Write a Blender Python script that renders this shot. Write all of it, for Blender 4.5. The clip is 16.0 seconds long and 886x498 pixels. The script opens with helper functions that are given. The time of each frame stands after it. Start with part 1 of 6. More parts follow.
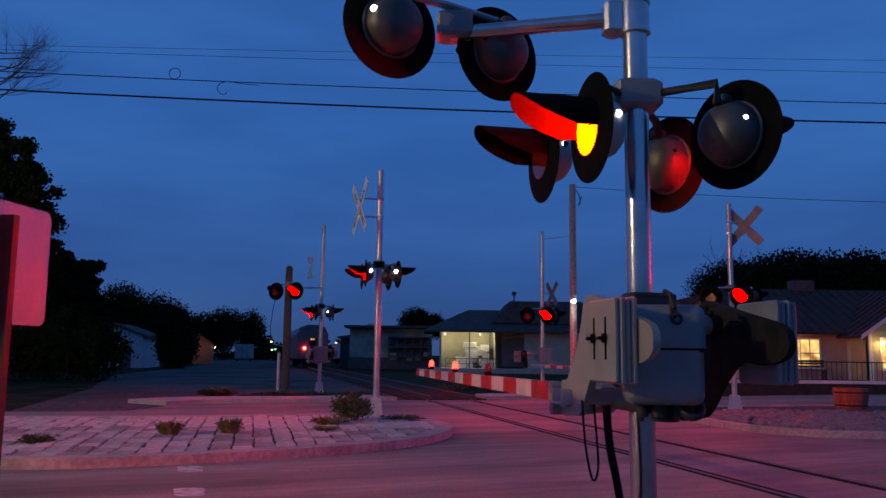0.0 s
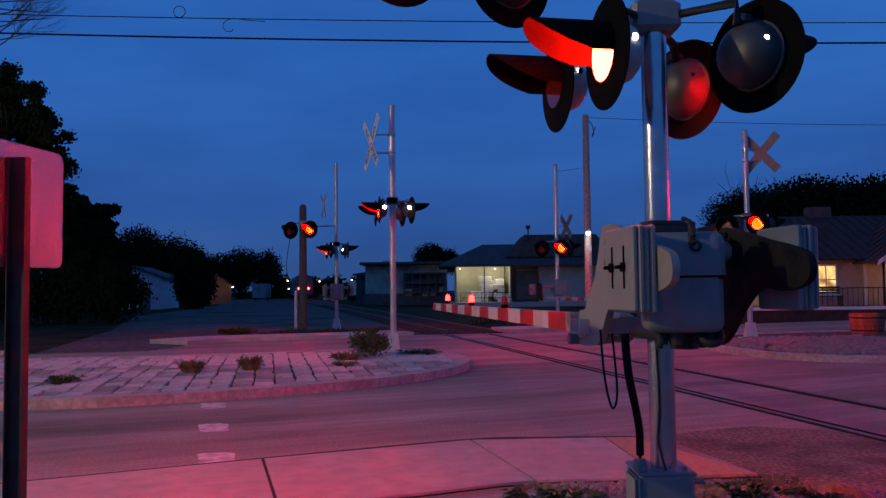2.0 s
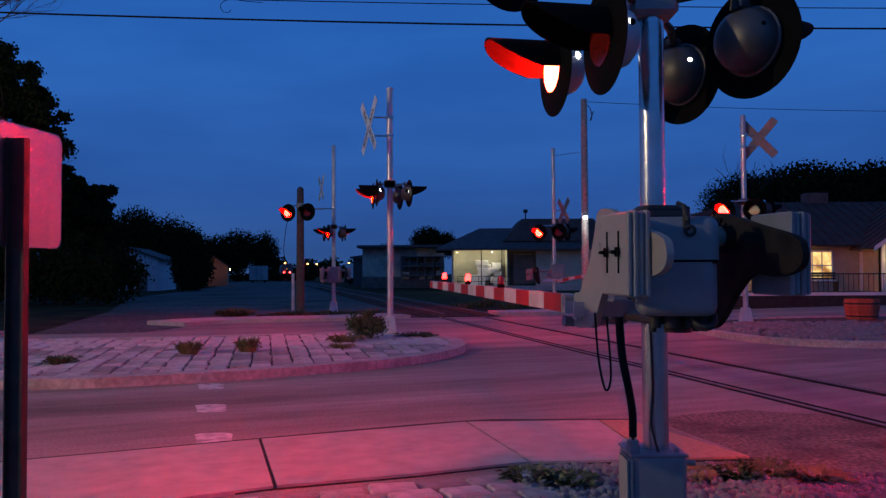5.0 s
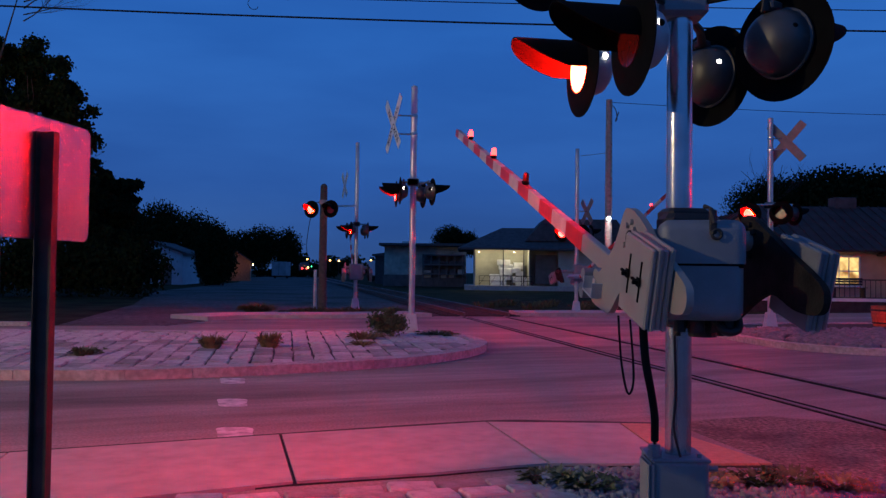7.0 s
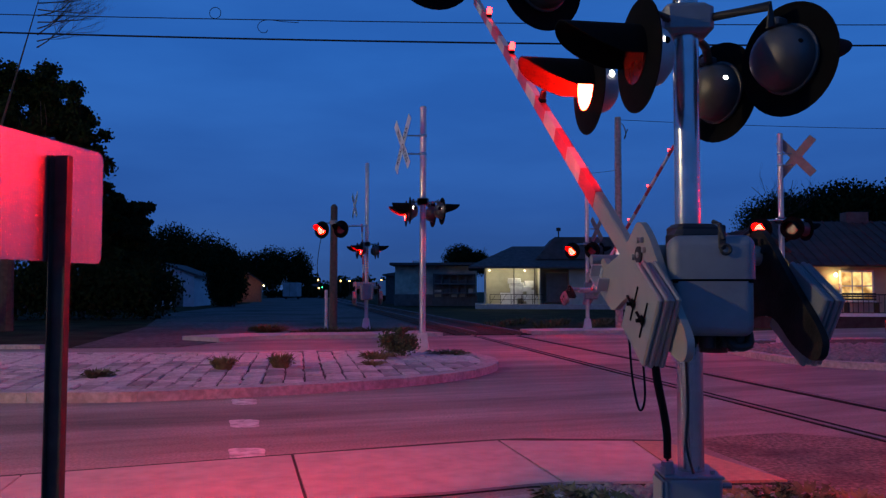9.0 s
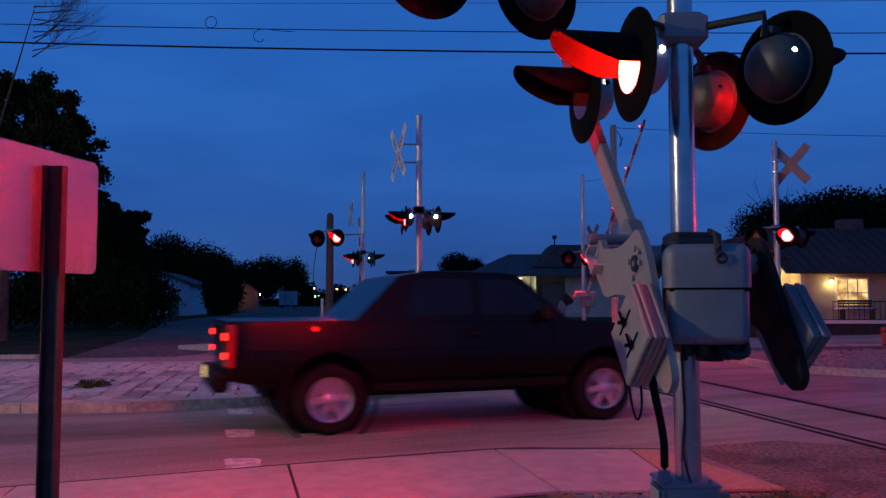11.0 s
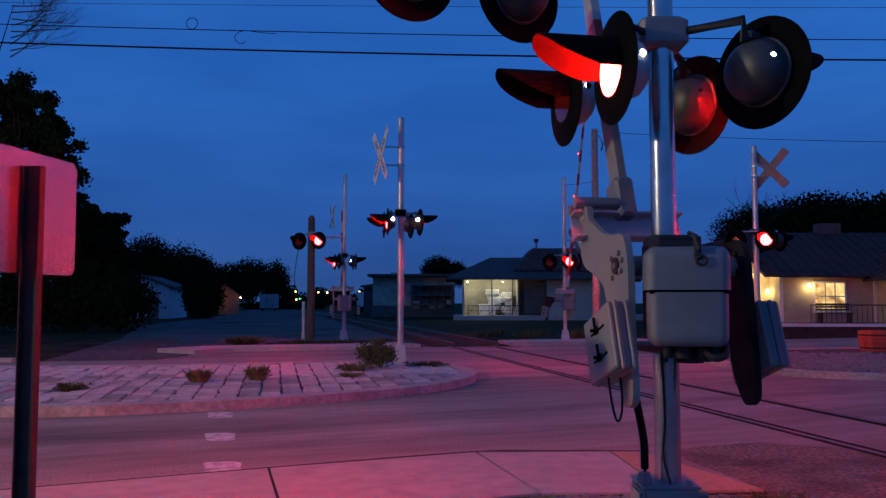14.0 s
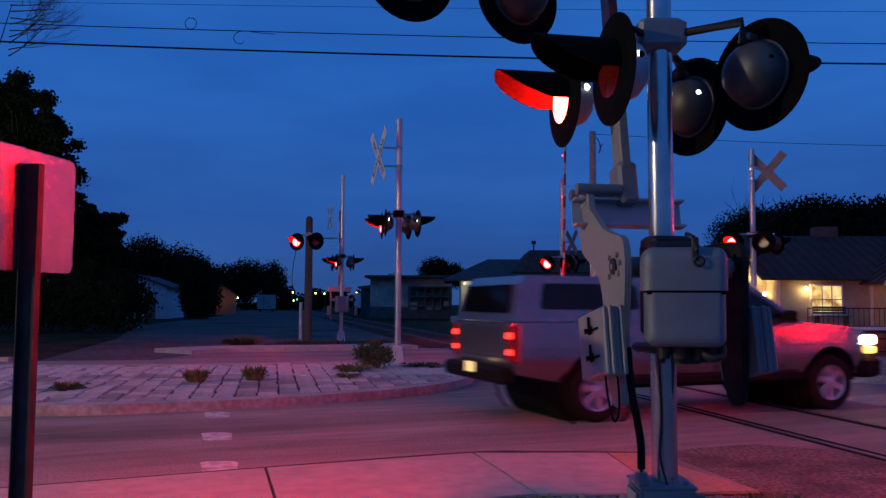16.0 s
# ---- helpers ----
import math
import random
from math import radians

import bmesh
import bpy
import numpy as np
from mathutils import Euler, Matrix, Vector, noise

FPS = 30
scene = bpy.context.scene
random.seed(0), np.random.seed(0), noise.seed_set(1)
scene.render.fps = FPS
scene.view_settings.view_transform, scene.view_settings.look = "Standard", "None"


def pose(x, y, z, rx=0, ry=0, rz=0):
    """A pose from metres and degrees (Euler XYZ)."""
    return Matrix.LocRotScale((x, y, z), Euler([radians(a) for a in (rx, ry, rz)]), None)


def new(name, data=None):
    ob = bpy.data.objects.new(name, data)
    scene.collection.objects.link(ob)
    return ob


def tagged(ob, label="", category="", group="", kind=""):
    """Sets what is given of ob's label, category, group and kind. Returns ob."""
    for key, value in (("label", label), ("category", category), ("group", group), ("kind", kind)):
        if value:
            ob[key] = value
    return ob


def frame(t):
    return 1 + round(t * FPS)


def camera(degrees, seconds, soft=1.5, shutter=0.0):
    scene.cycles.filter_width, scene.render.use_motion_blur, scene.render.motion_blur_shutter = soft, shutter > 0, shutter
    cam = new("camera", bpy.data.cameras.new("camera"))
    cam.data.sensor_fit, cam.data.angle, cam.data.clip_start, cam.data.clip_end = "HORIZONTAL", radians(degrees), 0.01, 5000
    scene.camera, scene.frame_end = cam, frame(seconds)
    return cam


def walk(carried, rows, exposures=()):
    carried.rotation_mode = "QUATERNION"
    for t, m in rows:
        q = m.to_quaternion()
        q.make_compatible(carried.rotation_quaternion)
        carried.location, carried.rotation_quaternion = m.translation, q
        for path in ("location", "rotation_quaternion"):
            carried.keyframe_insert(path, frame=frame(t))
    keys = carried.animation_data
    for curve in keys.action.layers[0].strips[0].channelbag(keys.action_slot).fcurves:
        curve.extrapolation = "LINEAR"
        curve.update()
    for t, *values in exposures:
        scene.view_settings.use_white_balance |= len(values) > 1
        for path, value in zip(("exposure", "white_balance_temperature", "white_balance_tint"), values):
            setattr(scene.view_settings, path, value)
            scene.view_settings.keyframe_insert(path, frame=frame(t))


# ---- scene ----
cam = camera(56.8, 16.0, soft=1.35, shutter=0.35)
walk(cam, [
    (0, pose(0.004, -0.007, 1.484, 97.36, -0.63, -0.79)),
    (0.5, pose(0.005, -0.018, 1.477, 95.93, -0.11, 0.42)),
    (1, pose(0.004, 0.009, 1.473, 94.64, 0.33, 0.46)),
    (1.5, pose(-0.003, 0.011, 1.475, 93.67, 0.59, 0.41)),
    (2, pose(-0.006, 0.031, 1.473, 92.86, 0.65, 0.27)),
    (2.5, pose(-0.005, 0.017, 1.465, 92.57, 0.80, 0.07)),
    (3, pose(-0.003, 0.012, 1.473, 92.55, 0.72, 0.05)),
    (3.5, pose(-0.000, 0.000, 1.470, 92.55, 0.75, -0.00)),
    (4, pose(0.002, 0.001, 1.470, 92.43, 0.62, -0.18)),
    (6.5, pose(-0.010, -0.007, 1.467, 90.83, -0.71, 1.03)),
    (7, pose(-0.010, 0.008, 1.473, 91.61, -0.72, 1.57)),
    (7.5, pose(-0.015, -0.001, 1.472, 92.19, -0.34, 2.12)),
    (8, pose(-0.010, -0.012, 1.470, 92.63, -0.03, 2.38)),
    (8.5, pose(-0.010, 0.013, 1.472, 92.80, -0.08, 2.38)),
    (9, pose(-0.005, -0.012, 1.467, 92.95, -0.13, 2.32)),
    (11.5, pose(-0.003, -0.004, 1.474, 93.62, 0.18, 1.90)),
    (12, pose(-0.001, -0.001, 1.471, 93.70, 0.19, 1.59)),
    (12.5, pose(-0.002, -0.008, 1.474, 93.74, 0.07, 1.32)),
    (13, pose(-0.001, -0.007, 1.472, 93.76, 0.05, 1.10)),
    (13.5, pose(-0.006, -0.005, 1.473, 93.77, -0.01, 0.93)),
    (14, pose(-0.003, -0.007, 1.467, 93.74, 0.00, 0.79)),
    (14.5, pose(-0.002, -0.005, 1.462, 93.72, -0.07, 0.72)),
    (15, pose(-0.004, -0.007, 1.465, 93.77, -0.08, 0.58)),
    (15.5, pose(-0.004, -0.011, 1.461, 93.83, -0.08, 0.58)),
    (16, pose(-0.006, -0.014, 1.457, 93.85, -0.27, 0.60)),
], [(0.0, 0.06, 8100, 10), (0.5, 0.06, 7500, 10), (1.5, 0.06, 7100, 10), (4.0, 0.06, 6900, 10), (9.0, 0.12, 6900, 10), (12.0, 0.06, 6550, 10), (16.0, 0.05, 6600, 10)])

# ---- sky and light ----
world = bpy.data.worlds.new("dusk_sky")
scene.world = world
world.use_nodes = True
wn = world.node_tree.nodes
wl = world.node_tree.links
wn.clear()
w_out = wn.new("ShaderNodeOutputWorld")
w_bg = wn.new("ShaderNodeBackground")
w_tc = wn.new("ShaderNodeTexCoord")
w_sep = wn.new("ShaderNodeSeparateXYZ")
w_ramp = wn.new("ShaderNodeValToRGB")
w_noise = wn.new("ShaderNodeTexNoise")
w_map = wn.new("ShaderNodeMapping")
w_cloud = wn.new("ShaderNodeValToRGB")
w_mix = wn.new("ShaderNodeMixRGB")
els = w_ramp.color_ramp.elements
els[0].position, els[0].color = 0.0, (0.014, 0.042, 0.135, 1)
els[1].position, els[1].color = 1.0, (0.008, 0.030, 0.110, 1)
e = els.new(0.10); e.color = (0.011, 0.050, 0.195, 1)
e = els.new(0.28); e.color = (0.010, 0.067, 0.262, 1)
e = els.new(0.45); e.color = (0.011, 0.066, 0.255, 1)
w_map.inputs["Scale"].default_value = (1.0, 1.0, 4.5)
w_noise.inputs["Scale"].default_value = 2.6
w_noise.inputs["Detail"].default_value = 5
w_cloud.color_ramp.elements[0].position, w_cloud.color_ramp.elements[0].color = 0.35, (0.80, 0.82, 0.86, 1)
w_cloud.color_ramp.elements[1].position, w_cloud.color_ramp.elements[1].color = 0.70, (1.14, 1.10, 1.06, 1)
w_mix.blend_type = "MULTIPLY"
w_mix.inputs[0].default_value = 1.0
wl.new(w_tc.outputs["Generated"], w_sep.inputs[0])
wl.new(w_sep.outputs["Z"], w_ramp.inputs[0])
wl.new(w_tc.outputs["Generated"], w_map.inputs["Vector"])
wl.new(w_map.outputs["Vector"], w_noise.inputs["Vector"])
wl.new(w_noise.outputs["Fac"], w_cloud.inputs[0])
wl.new(w_ramp.outputs["Color"], w_mix.inputs[1])
wl.new(w_cloud.outputs["Color"], w_mix.inputs[2])
wl.new(w_mix.outputs["Color"], w_bg.inputs["Color"])
w_bg.inputs["Strength"].default_value = 1.9
wl.new(w_bg.outputs[0], w_out.inputs["Surface"])


def lamp_point(x, y, z, watts, color, size=0.05):
    d = bpy.data.lights.new("bulb_light", "POINT")
    d.energy, d.color, d.shadow_soft_size = watts, color, size
    ob = new("bulb_light", d)
    ob.location = (x, y, z)
    return ob


# ---- materials ----
def mat(name, color, rough=0.7, metal=0.0, vary=0.25, scale=6.0, bump=0.0, bscale=60.0, dirt=None, dirt_scale=1.2,
        dirt_amount=0.5, spec=0.5, per_piece=0.0, coat=0.0, grain=None):
    m = bpy.data.materials.new(name)
    m.use_nodes = True
    nt = m.node_tree
    b = nt.nodes["Principled BSDF"]
    b.inputs["Roughness"].default_value = rough
    b.inputs["Metallic"].default_value = metal
    b.inputs["Specular IOR Level"].default_value = spec
    b.inputs["Coat Weight"].default_value = coat
    b.inputs["Coat Roughness"].default_value = 0.06
    tc = nt.nodes.new("ShaderNodeTexCoord")
    n1 = nt.nodes.new("ShaderNodeTexNoise")
    n1.inputs["Scale"].default_value = scale
    n1.inputs["Detail"].default_value = 6
    nt.links.new(tc.outputs["Object"], n1.inputs["Vector"])
    r = nt.nodes.new("ShaderNodeValToRGB")
    lo = [max(0, c * (1 - vary)) for c in color]
    hi = [min(1, c * (1 + vary)) for c in color]
    r.color_ramp.elements[0].position, r.color_ramp.elements[0].color = 0.3, (*lo, 1)
    r.color_ramp.elements[1].position, r.color_ramp.elements[1].color = 0.7, (*hi, 1)
    nt.links.new(n1.outputs["Fac"], r.inputs[0])
    out = r.outputs["Color"]
    if dirt is not None:
        n2 = nt.nodes.new("ShaderNodeTexNoise")
        n2.inputs["Scale"].default_value = dirt_scale
        n2.inputs["Detail"].default_value = 4
        nt.links.new(tc.outputs["Object"], n2.inputs["Vector"])
        r2 = nt.nodes.new("ShaderNodeValToRGB")
        r2.color_ramp.elements[0].position, r2.color_ramp.elements[0].color = 0.45, (0, 0, 0, 1)
        r2.color_ramp.elements[1].position = 0.68
        r2.color_ramp.elements[1].color = (dirt_amount, dirt_amount, dirt_amount, 1)
        nt.links.new(n2.outputs["Fac"], r2.inputs[0])
        mx = nt.nodes.new("ShaderNodeMixRGB")
        mx.inputs[2].default_value = (*dirt, 1)
        nt.links.new(r2.outputs["Color"], mx.inputs[0])
        nt.links.new(out, mx.inputs[1])
        out = mx.outputs["Color"]
    if per_piece:
        oi = nt.nodes.new("ShaderNodeObjectInfo")
        hs = nt.nodes.new("ShaderNodeHueSaturation")
        mr = nt.nodes.new("ShaderNodeMapRange")
        mr.inputs["To Min"].default_value, mr.inputs["To Max"].default_value = 1 - per_piece, 1 + per_piece
        nt.links.new(oi.outputs["Random"], mr.inputs["Value"])
        nt.links.new(mr.outputs[0], hs.inputs["Value"])
        nt.links.new(out, hs.inputs["Color"])
        out = hs.outputs["Color"]
    nt.links.new(out, b.inputs["Base Color"])
    if bump:
        n3 = nt.nodes.new("ShaderNodeTexNoise")
        n3.inputs["Scale"].default_value = bscale
        n3.inputs["Detail"].default_value = 5
        if grain:
            mp = nt.nodes.new("ShaderNodeMapping")
            mp.inputs["Scale"].default_value = grain
            nt.links.new(tc.outputs["Object"], mp.inputs["Vector"])
            nt.links.new(mp.outputs["Vector"], n3.inputs["Vector"])
        else:
            nt.links.new(tc.outputs["Object"], n3.inputs["Vector"])
        bp = nt.nodes.new("ShaderNodeBump")
        bp.inputs["Strength"].default_value = bump
        bp.inputs["Distance"].default_value = 0.02
        nt.links.new(n3.outputs["Fac"], bp.inputs["Height"])
        nt.links.new(bp.outputs[0], b.inputs["Normal"])
    return m


def glow(name, color, strength):
    m = bpy.data.materials.new(name)
    m.use_nodes = True
    b = m.node_tree.nodes["Principled BSDF"]
    b.inputs["Base Color"].default_value = (color[0] * 0.3, color[1] * 0.3, color[2] * 0.3, 1)
    b.inputs["Emission Color"].default_value = (*color, 1)
    b.inputs["Emission Strength"].default_value = strength
    return m


ASPHALT = mat("asphalt", (0.265, 0.24, 0.21), 0.85, vary=0.30, scale=38.0, bump=0.3, bscale=110, dirt=(0.15, 0.135, 0.12), dirt_scale=0.28, dirt_amount=0.5, spec=0.25)


def add_wear(m, angle, stretch, lo, hi, scale):
    """Long wheel-path streaks laid over a material's colour, along one direction."""
    nt = m.node_tree
    b = nt.nodes["Principled BSDF"]
    src = b.inputs["Base Color"].links[0].from_socket
    tc = nt.nodes.new("ShaderNodeTexCoord")
    mp = nt.nodes.new("ShaderNodeMapping")
    mp.inputs["Rotation"].default_value = (0, 0, -radians(angle))
    mp2 = nt.nodes.new("ShaderNodeMapping")
    mp2.inputs["Scale"].default_value = (1.0 / stretch, 1.0, 1.0)
    n = nt.nodes.new("ShaderNodeTexNoise")
    n.inputs["Scale"].default_value = scale
    n.inputs["Detail"].default_value = 5
    r = nt.nodes.new("ShaderNodeMapRange")
    r.inputs["From Min"].default_value, r.inputs["From Max"].default_value = 0.32, 0.68
    r.inputs["To Min"].default_value, r.inputs["To Max"].default_value = lo, hi
    mx = nt.nodes.new("ShaderNodeMixRGB")
    mx.blend_type = "MULTIPLY"
    mx.inputs[0].default_value = 1.0
    nt.links.new(tc.outputs["Object"], mp.inputs["Vector"])
    nt.links.new(mp.outputs["Vector"], mp2.inputs["Vector"])
    nt.links.new(mp2.outputs["Vector"], n.inputs["Vector"])
    nt.links.new(n.outputs["Fac"], r.inputs["Value"])
    nt.links.new(src, mx.inputs[1])
    nt.links.new(r.outputs[0], mx.inputs[2])
    nt.links.new(mx.outputs["Color"], b.inputs["Base Color"])


add_wear(ASPHALT, 21.8, 14.0, 0.62, 1.38, 0.85)
add_wear(ASPHALT, 21.8, 5.0, 0.86, 1.14, 5.0)
APRON = mat("rough_dark_asphalt", (0.20, 0.175, 0.145), 0.92, vary=0.6, scale=24, bump=1.0, bscale=45, dirt=(0.045, 0.04, 0.035), dirt_scale=1.4, dirt_amount=0.8, spec=0.15)
CONCRETE = mat("concrete", (0.42, 0.388, 0.345), 0.85, vary=0.14, scale=5, bump=0.15, bscale=120, dirt=(0.33, 0.30, 0.27), dirt_scale=0.8)
KERB = mat("granite_kerb", (0.40, 0.37, 0.34), 0.8, vary=0.25, scale=14, bump=0.3, bscale=60, dirt=(0.16, 0.14, 0.12), dirt_scale=2)
COBBLE = mat("cobblestone", (0.38, 0.35, 0.33), 0.8, vary=0.25, scale=10, bump=0.4, bscale=40, per_piece=0.4)
JOINT = mat("joint_soil", (0.05, 0.045, 0.035), 0.95, vary=0.4, scale=20, bump=0.4)
GRASS = mat("dry_grass_ground", (0.030, 0.034, 0.014), 0.95, vary=0.6, scale=0.6, bump=0.8, bscale=25, dirt=(0.05, 0.042, 0.026), dirt_scale=0.15, spec=0.05)
GRAVEL = mat("gravel", (0.12, 0.115, 0.11), 0.9, vary=0.55, scale=5, bump=0.9, bscale=35, dirt=(0.05, 0.05, 0.035), dirt_scale=0.22, dirt_amount=0.85, spec=0.1)
BALLAST = mat("ballast", (0.022, 0.021, 0.021), 0.9, vary=0.5, scale=14, bump=1.0, bscale=18)
STONE = mat("crushed_stone", (0.20, 0.19, 0.19), 0.85, vary=0.3, scale=10, bump=0.3, per_piece=0.4)
RAIL = mat("rail_steel", (0.16, 0.13, 0.11), 0.45, metal=0.7, vary=0.3, scale=8)
RAIL_TOP = mat("rail_head", (0.16, 0.15, 0.15), 0.55, metal=0.8, vary=0.2)
TIE = mat("wood_tie", (0.030, 0.025, 0.021), 0.9, vary=0.4, scale=5, bump=0.4)
GALV = mat("galvanised_steel", (0.52, 0.53, 0.54), 0.22, metal=0.85, vary=0.12, scale=9, bump=0.05, dirt=(0.30, 0.30, 0.30), dirt_scale=4, dirt_amount=0.4)
ALU = mat("aluminium_paint", (0.50, 0.51, 0.53), 0.5, metal=0.3, vary=0.12, scale=4, dirt=(0.25, 0.24, 0.23), dirt_scale=3, dirt_amount=0.45)
CASE = mat("grey_cast_aluminium", (0.215, 0.225, 0.24), 0.55, metal=0.25, vary=0.15, scale=5, bump=0.1, bscale=80, dirt=(0.20, 0.20, 0.20), dirt_scale=3, dirt_amount=0.5)
PALE = mat("pale_painted_steel", (0.31, 0.288, 0.262), 0.55, metal=0.1, vary=0.12, scale=4, dirt=(0.28, 0.24, 0.20), dirt_scale=4, dirt_amount=0.5)
BLACK = mat("black_signal_paint", (0.004, 0.004, 0.004), 0.85, spec=0.08, vary=0.3, scale=10, bump=0.05)
DARKMET = mat("dark_iron", (0.035, 0.033, 0.032), 0.6, metal=0.4, vary=0.3, scale=8)
HOUSING = mat("lamp_housing_grey", (0.075, 0.073, 0.072), 0.45, metal=0.3, vary=0.2, scale=7)
RUBBER = mat("black_rubber", (0.010, 0.010, 0.010), 0.85, vary=0.3, spec=0.15)
WHITE = mat("white_reflective", (0.75, 0.74, 0.72), 0.5, vary=0.08, scale=6, dirt=(0.45, 0.42, 0.40), dirt_scale=3, dirt_amount=0.4)
RED = mat("red_reflective", (0.40, 0.024, 0.018), 0.45, vary=0.15, scale=6)
SIGN = mat("sign_aluminium", (0.40, 0.39, 0.38), 0.27, metal=0.9, vary=0.06, scale=3, bump=0.3, bscale=2.2, grain=(1, 1.6, 0.12))
DARKWOOD = mat("creosoted_wood", (0.085, 0.068, 0.055), 0.9, vary=0.3, scale=8, bump=0.4, bscale=30)
WOOD = mat("weathered_pole_wood", (0.33, 0.29, 0.26), 0.9, vary=0.3, scale=8, bump=0.4, bscale=30)
LENS_OFF = mat("dark_red_lens", (0.16, 0.010, 0.008), 0.15, vary=0.1)
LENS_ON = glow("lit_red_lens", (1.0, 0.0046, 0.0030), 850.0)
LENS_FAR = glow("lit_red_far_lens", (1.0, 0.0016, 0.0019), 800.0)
PEEP = glow("white_peephole", (1.0, 0.95, 0.88), 14.0)
ARM_LAMP = glow("red_gate_lamp", (1.0, 0.012, 0.012), 30.0)
LEAF = mat("dark_leaves", (0.016, 0.026, 0.010), 0.95, vary=0.5, scale=1.2, spec=0.02)
WEED = mat("dry_weeds", (0.18, 0.16, 0.065), 0.9, vary=0.5, scale=8)
BARK = mat("bark", (0.06, 0.05, 0.04), 0.95, vary=0.3, scale=6, bump=0.5)
PAINTLINE = mat("worn_road_paint", (0.62, 0.60, 0.58), 0.7, vary=0.2, scale=8, dirt=(0.2, 0.19, 0.18), dirt_scale=9, dirt_amount=0.8)
SIDING = mat("cream_clapboard", (0.42, 0.38, 0.26), 0.7, vary=0.08, scale=3)
BARNWALL = mat("cream_board_wall", (0.44, 0.42, 0.33), 0.75, vary=0.1, scale=2, dirt=(0.3, 0.28, 0.22), dirt_scale=0.6)
DARKWALL = mat("dark_board_wall", (0.12, 0.11, 0.10), 0.85, vary=0.25, scale=2)
METALROOF = mat("brown_metal_roof", (0.060, 0.045, 0.042), 0.7, metal=0.0, vary=0.2, scale=1.5, spec=0.15)
SHINGLE = mat("asphalt_shingle", (0.075, 0.072, 0.072), 0.9, vary=0.3, scale=3, bump=0.3)
TRIM = mat("white_trim", (0.74, 0.72, 0.66), 0.6, vary=0.06)
GLASS = mat("dark_window_glass", (0.004, 0.004, 0.005), 0.08, vary=0.1, spec=0.3)
WARMPANE = glow("warm_lit_pane", (1.0, 0.64, 0.20), 1.5)
nt = WARMPANE.node_tree
pn = nt.nodes.new("ShaderNodeTexNoise")
pn.inputs["Scale"].default_value = 2.2
pr = nt.nodes.new("ShaderNodeValToRGB")
pr.color_ramp.elements[0].position, pr.color_ramp.elements[0].color = 0.35, (0.22, 0.10, 0.022, 1)
pr.color_ramp.elements[1].position, pr.color_ramp.elements[1].color = 0.68, (1.0, 0.72, 0.28, 1)
pt = nt.nodes.new("ShaderNodeTexCoord")
nt.links.new(pt.outputs["Object"], pn.inputs["Vector"])
nt.links.new(pn.outputs["Fac"], pr.inputs[0])
nt.links.new(pr.outputs["Color"], nt.nodes["Principled BSDF"].inputs["Emission Color"])
WARMBULB = glow("warm_bulb", (1.0, 0.72, 0.36), 25.0)
FARBULB = glow("far_street_bulb", (1.0, 0.52, 0.13), 9.0)
SILVER = mat("silver_car_paint", (0.21, 0.206, 0.202), 0.27, metal=0.8, vary=0.04, scale=2, coat=0.7)
DARKBODY = mat("black_car_paint", (0.003, 0.003, 0.0035), 0.3, vary=0.1, scale=2, coat=0.15, spec=0.1)
CHROME = mat("chrome", (0.70, 0.70, 0.72), 0.15, metal=1.0, vary=0.05)
RIM = mat("alloy_rim", (0.55, 0.55, 0.56), 0.3, metal=0.8, vary=0.08)
PLASTIC = mat("black_plastic", (0.006, 0.006, 0.006), 0.7, vary=0.2, spec=0.12)
TAIL = glow("lit_tail_lamp", (1.0, 0.02, 0.012), 7.0)
TAILDIM = mat("red_tail_lens", (0.30, 0.01, 0.01), 0.2, vary=0.1)
HEAD = glow("headlamp", (1.0, 0.90, 0.68), 35.0)
AMBER = glow("amber_lamp", (1.0, 0.42, 0.06), 7.0)


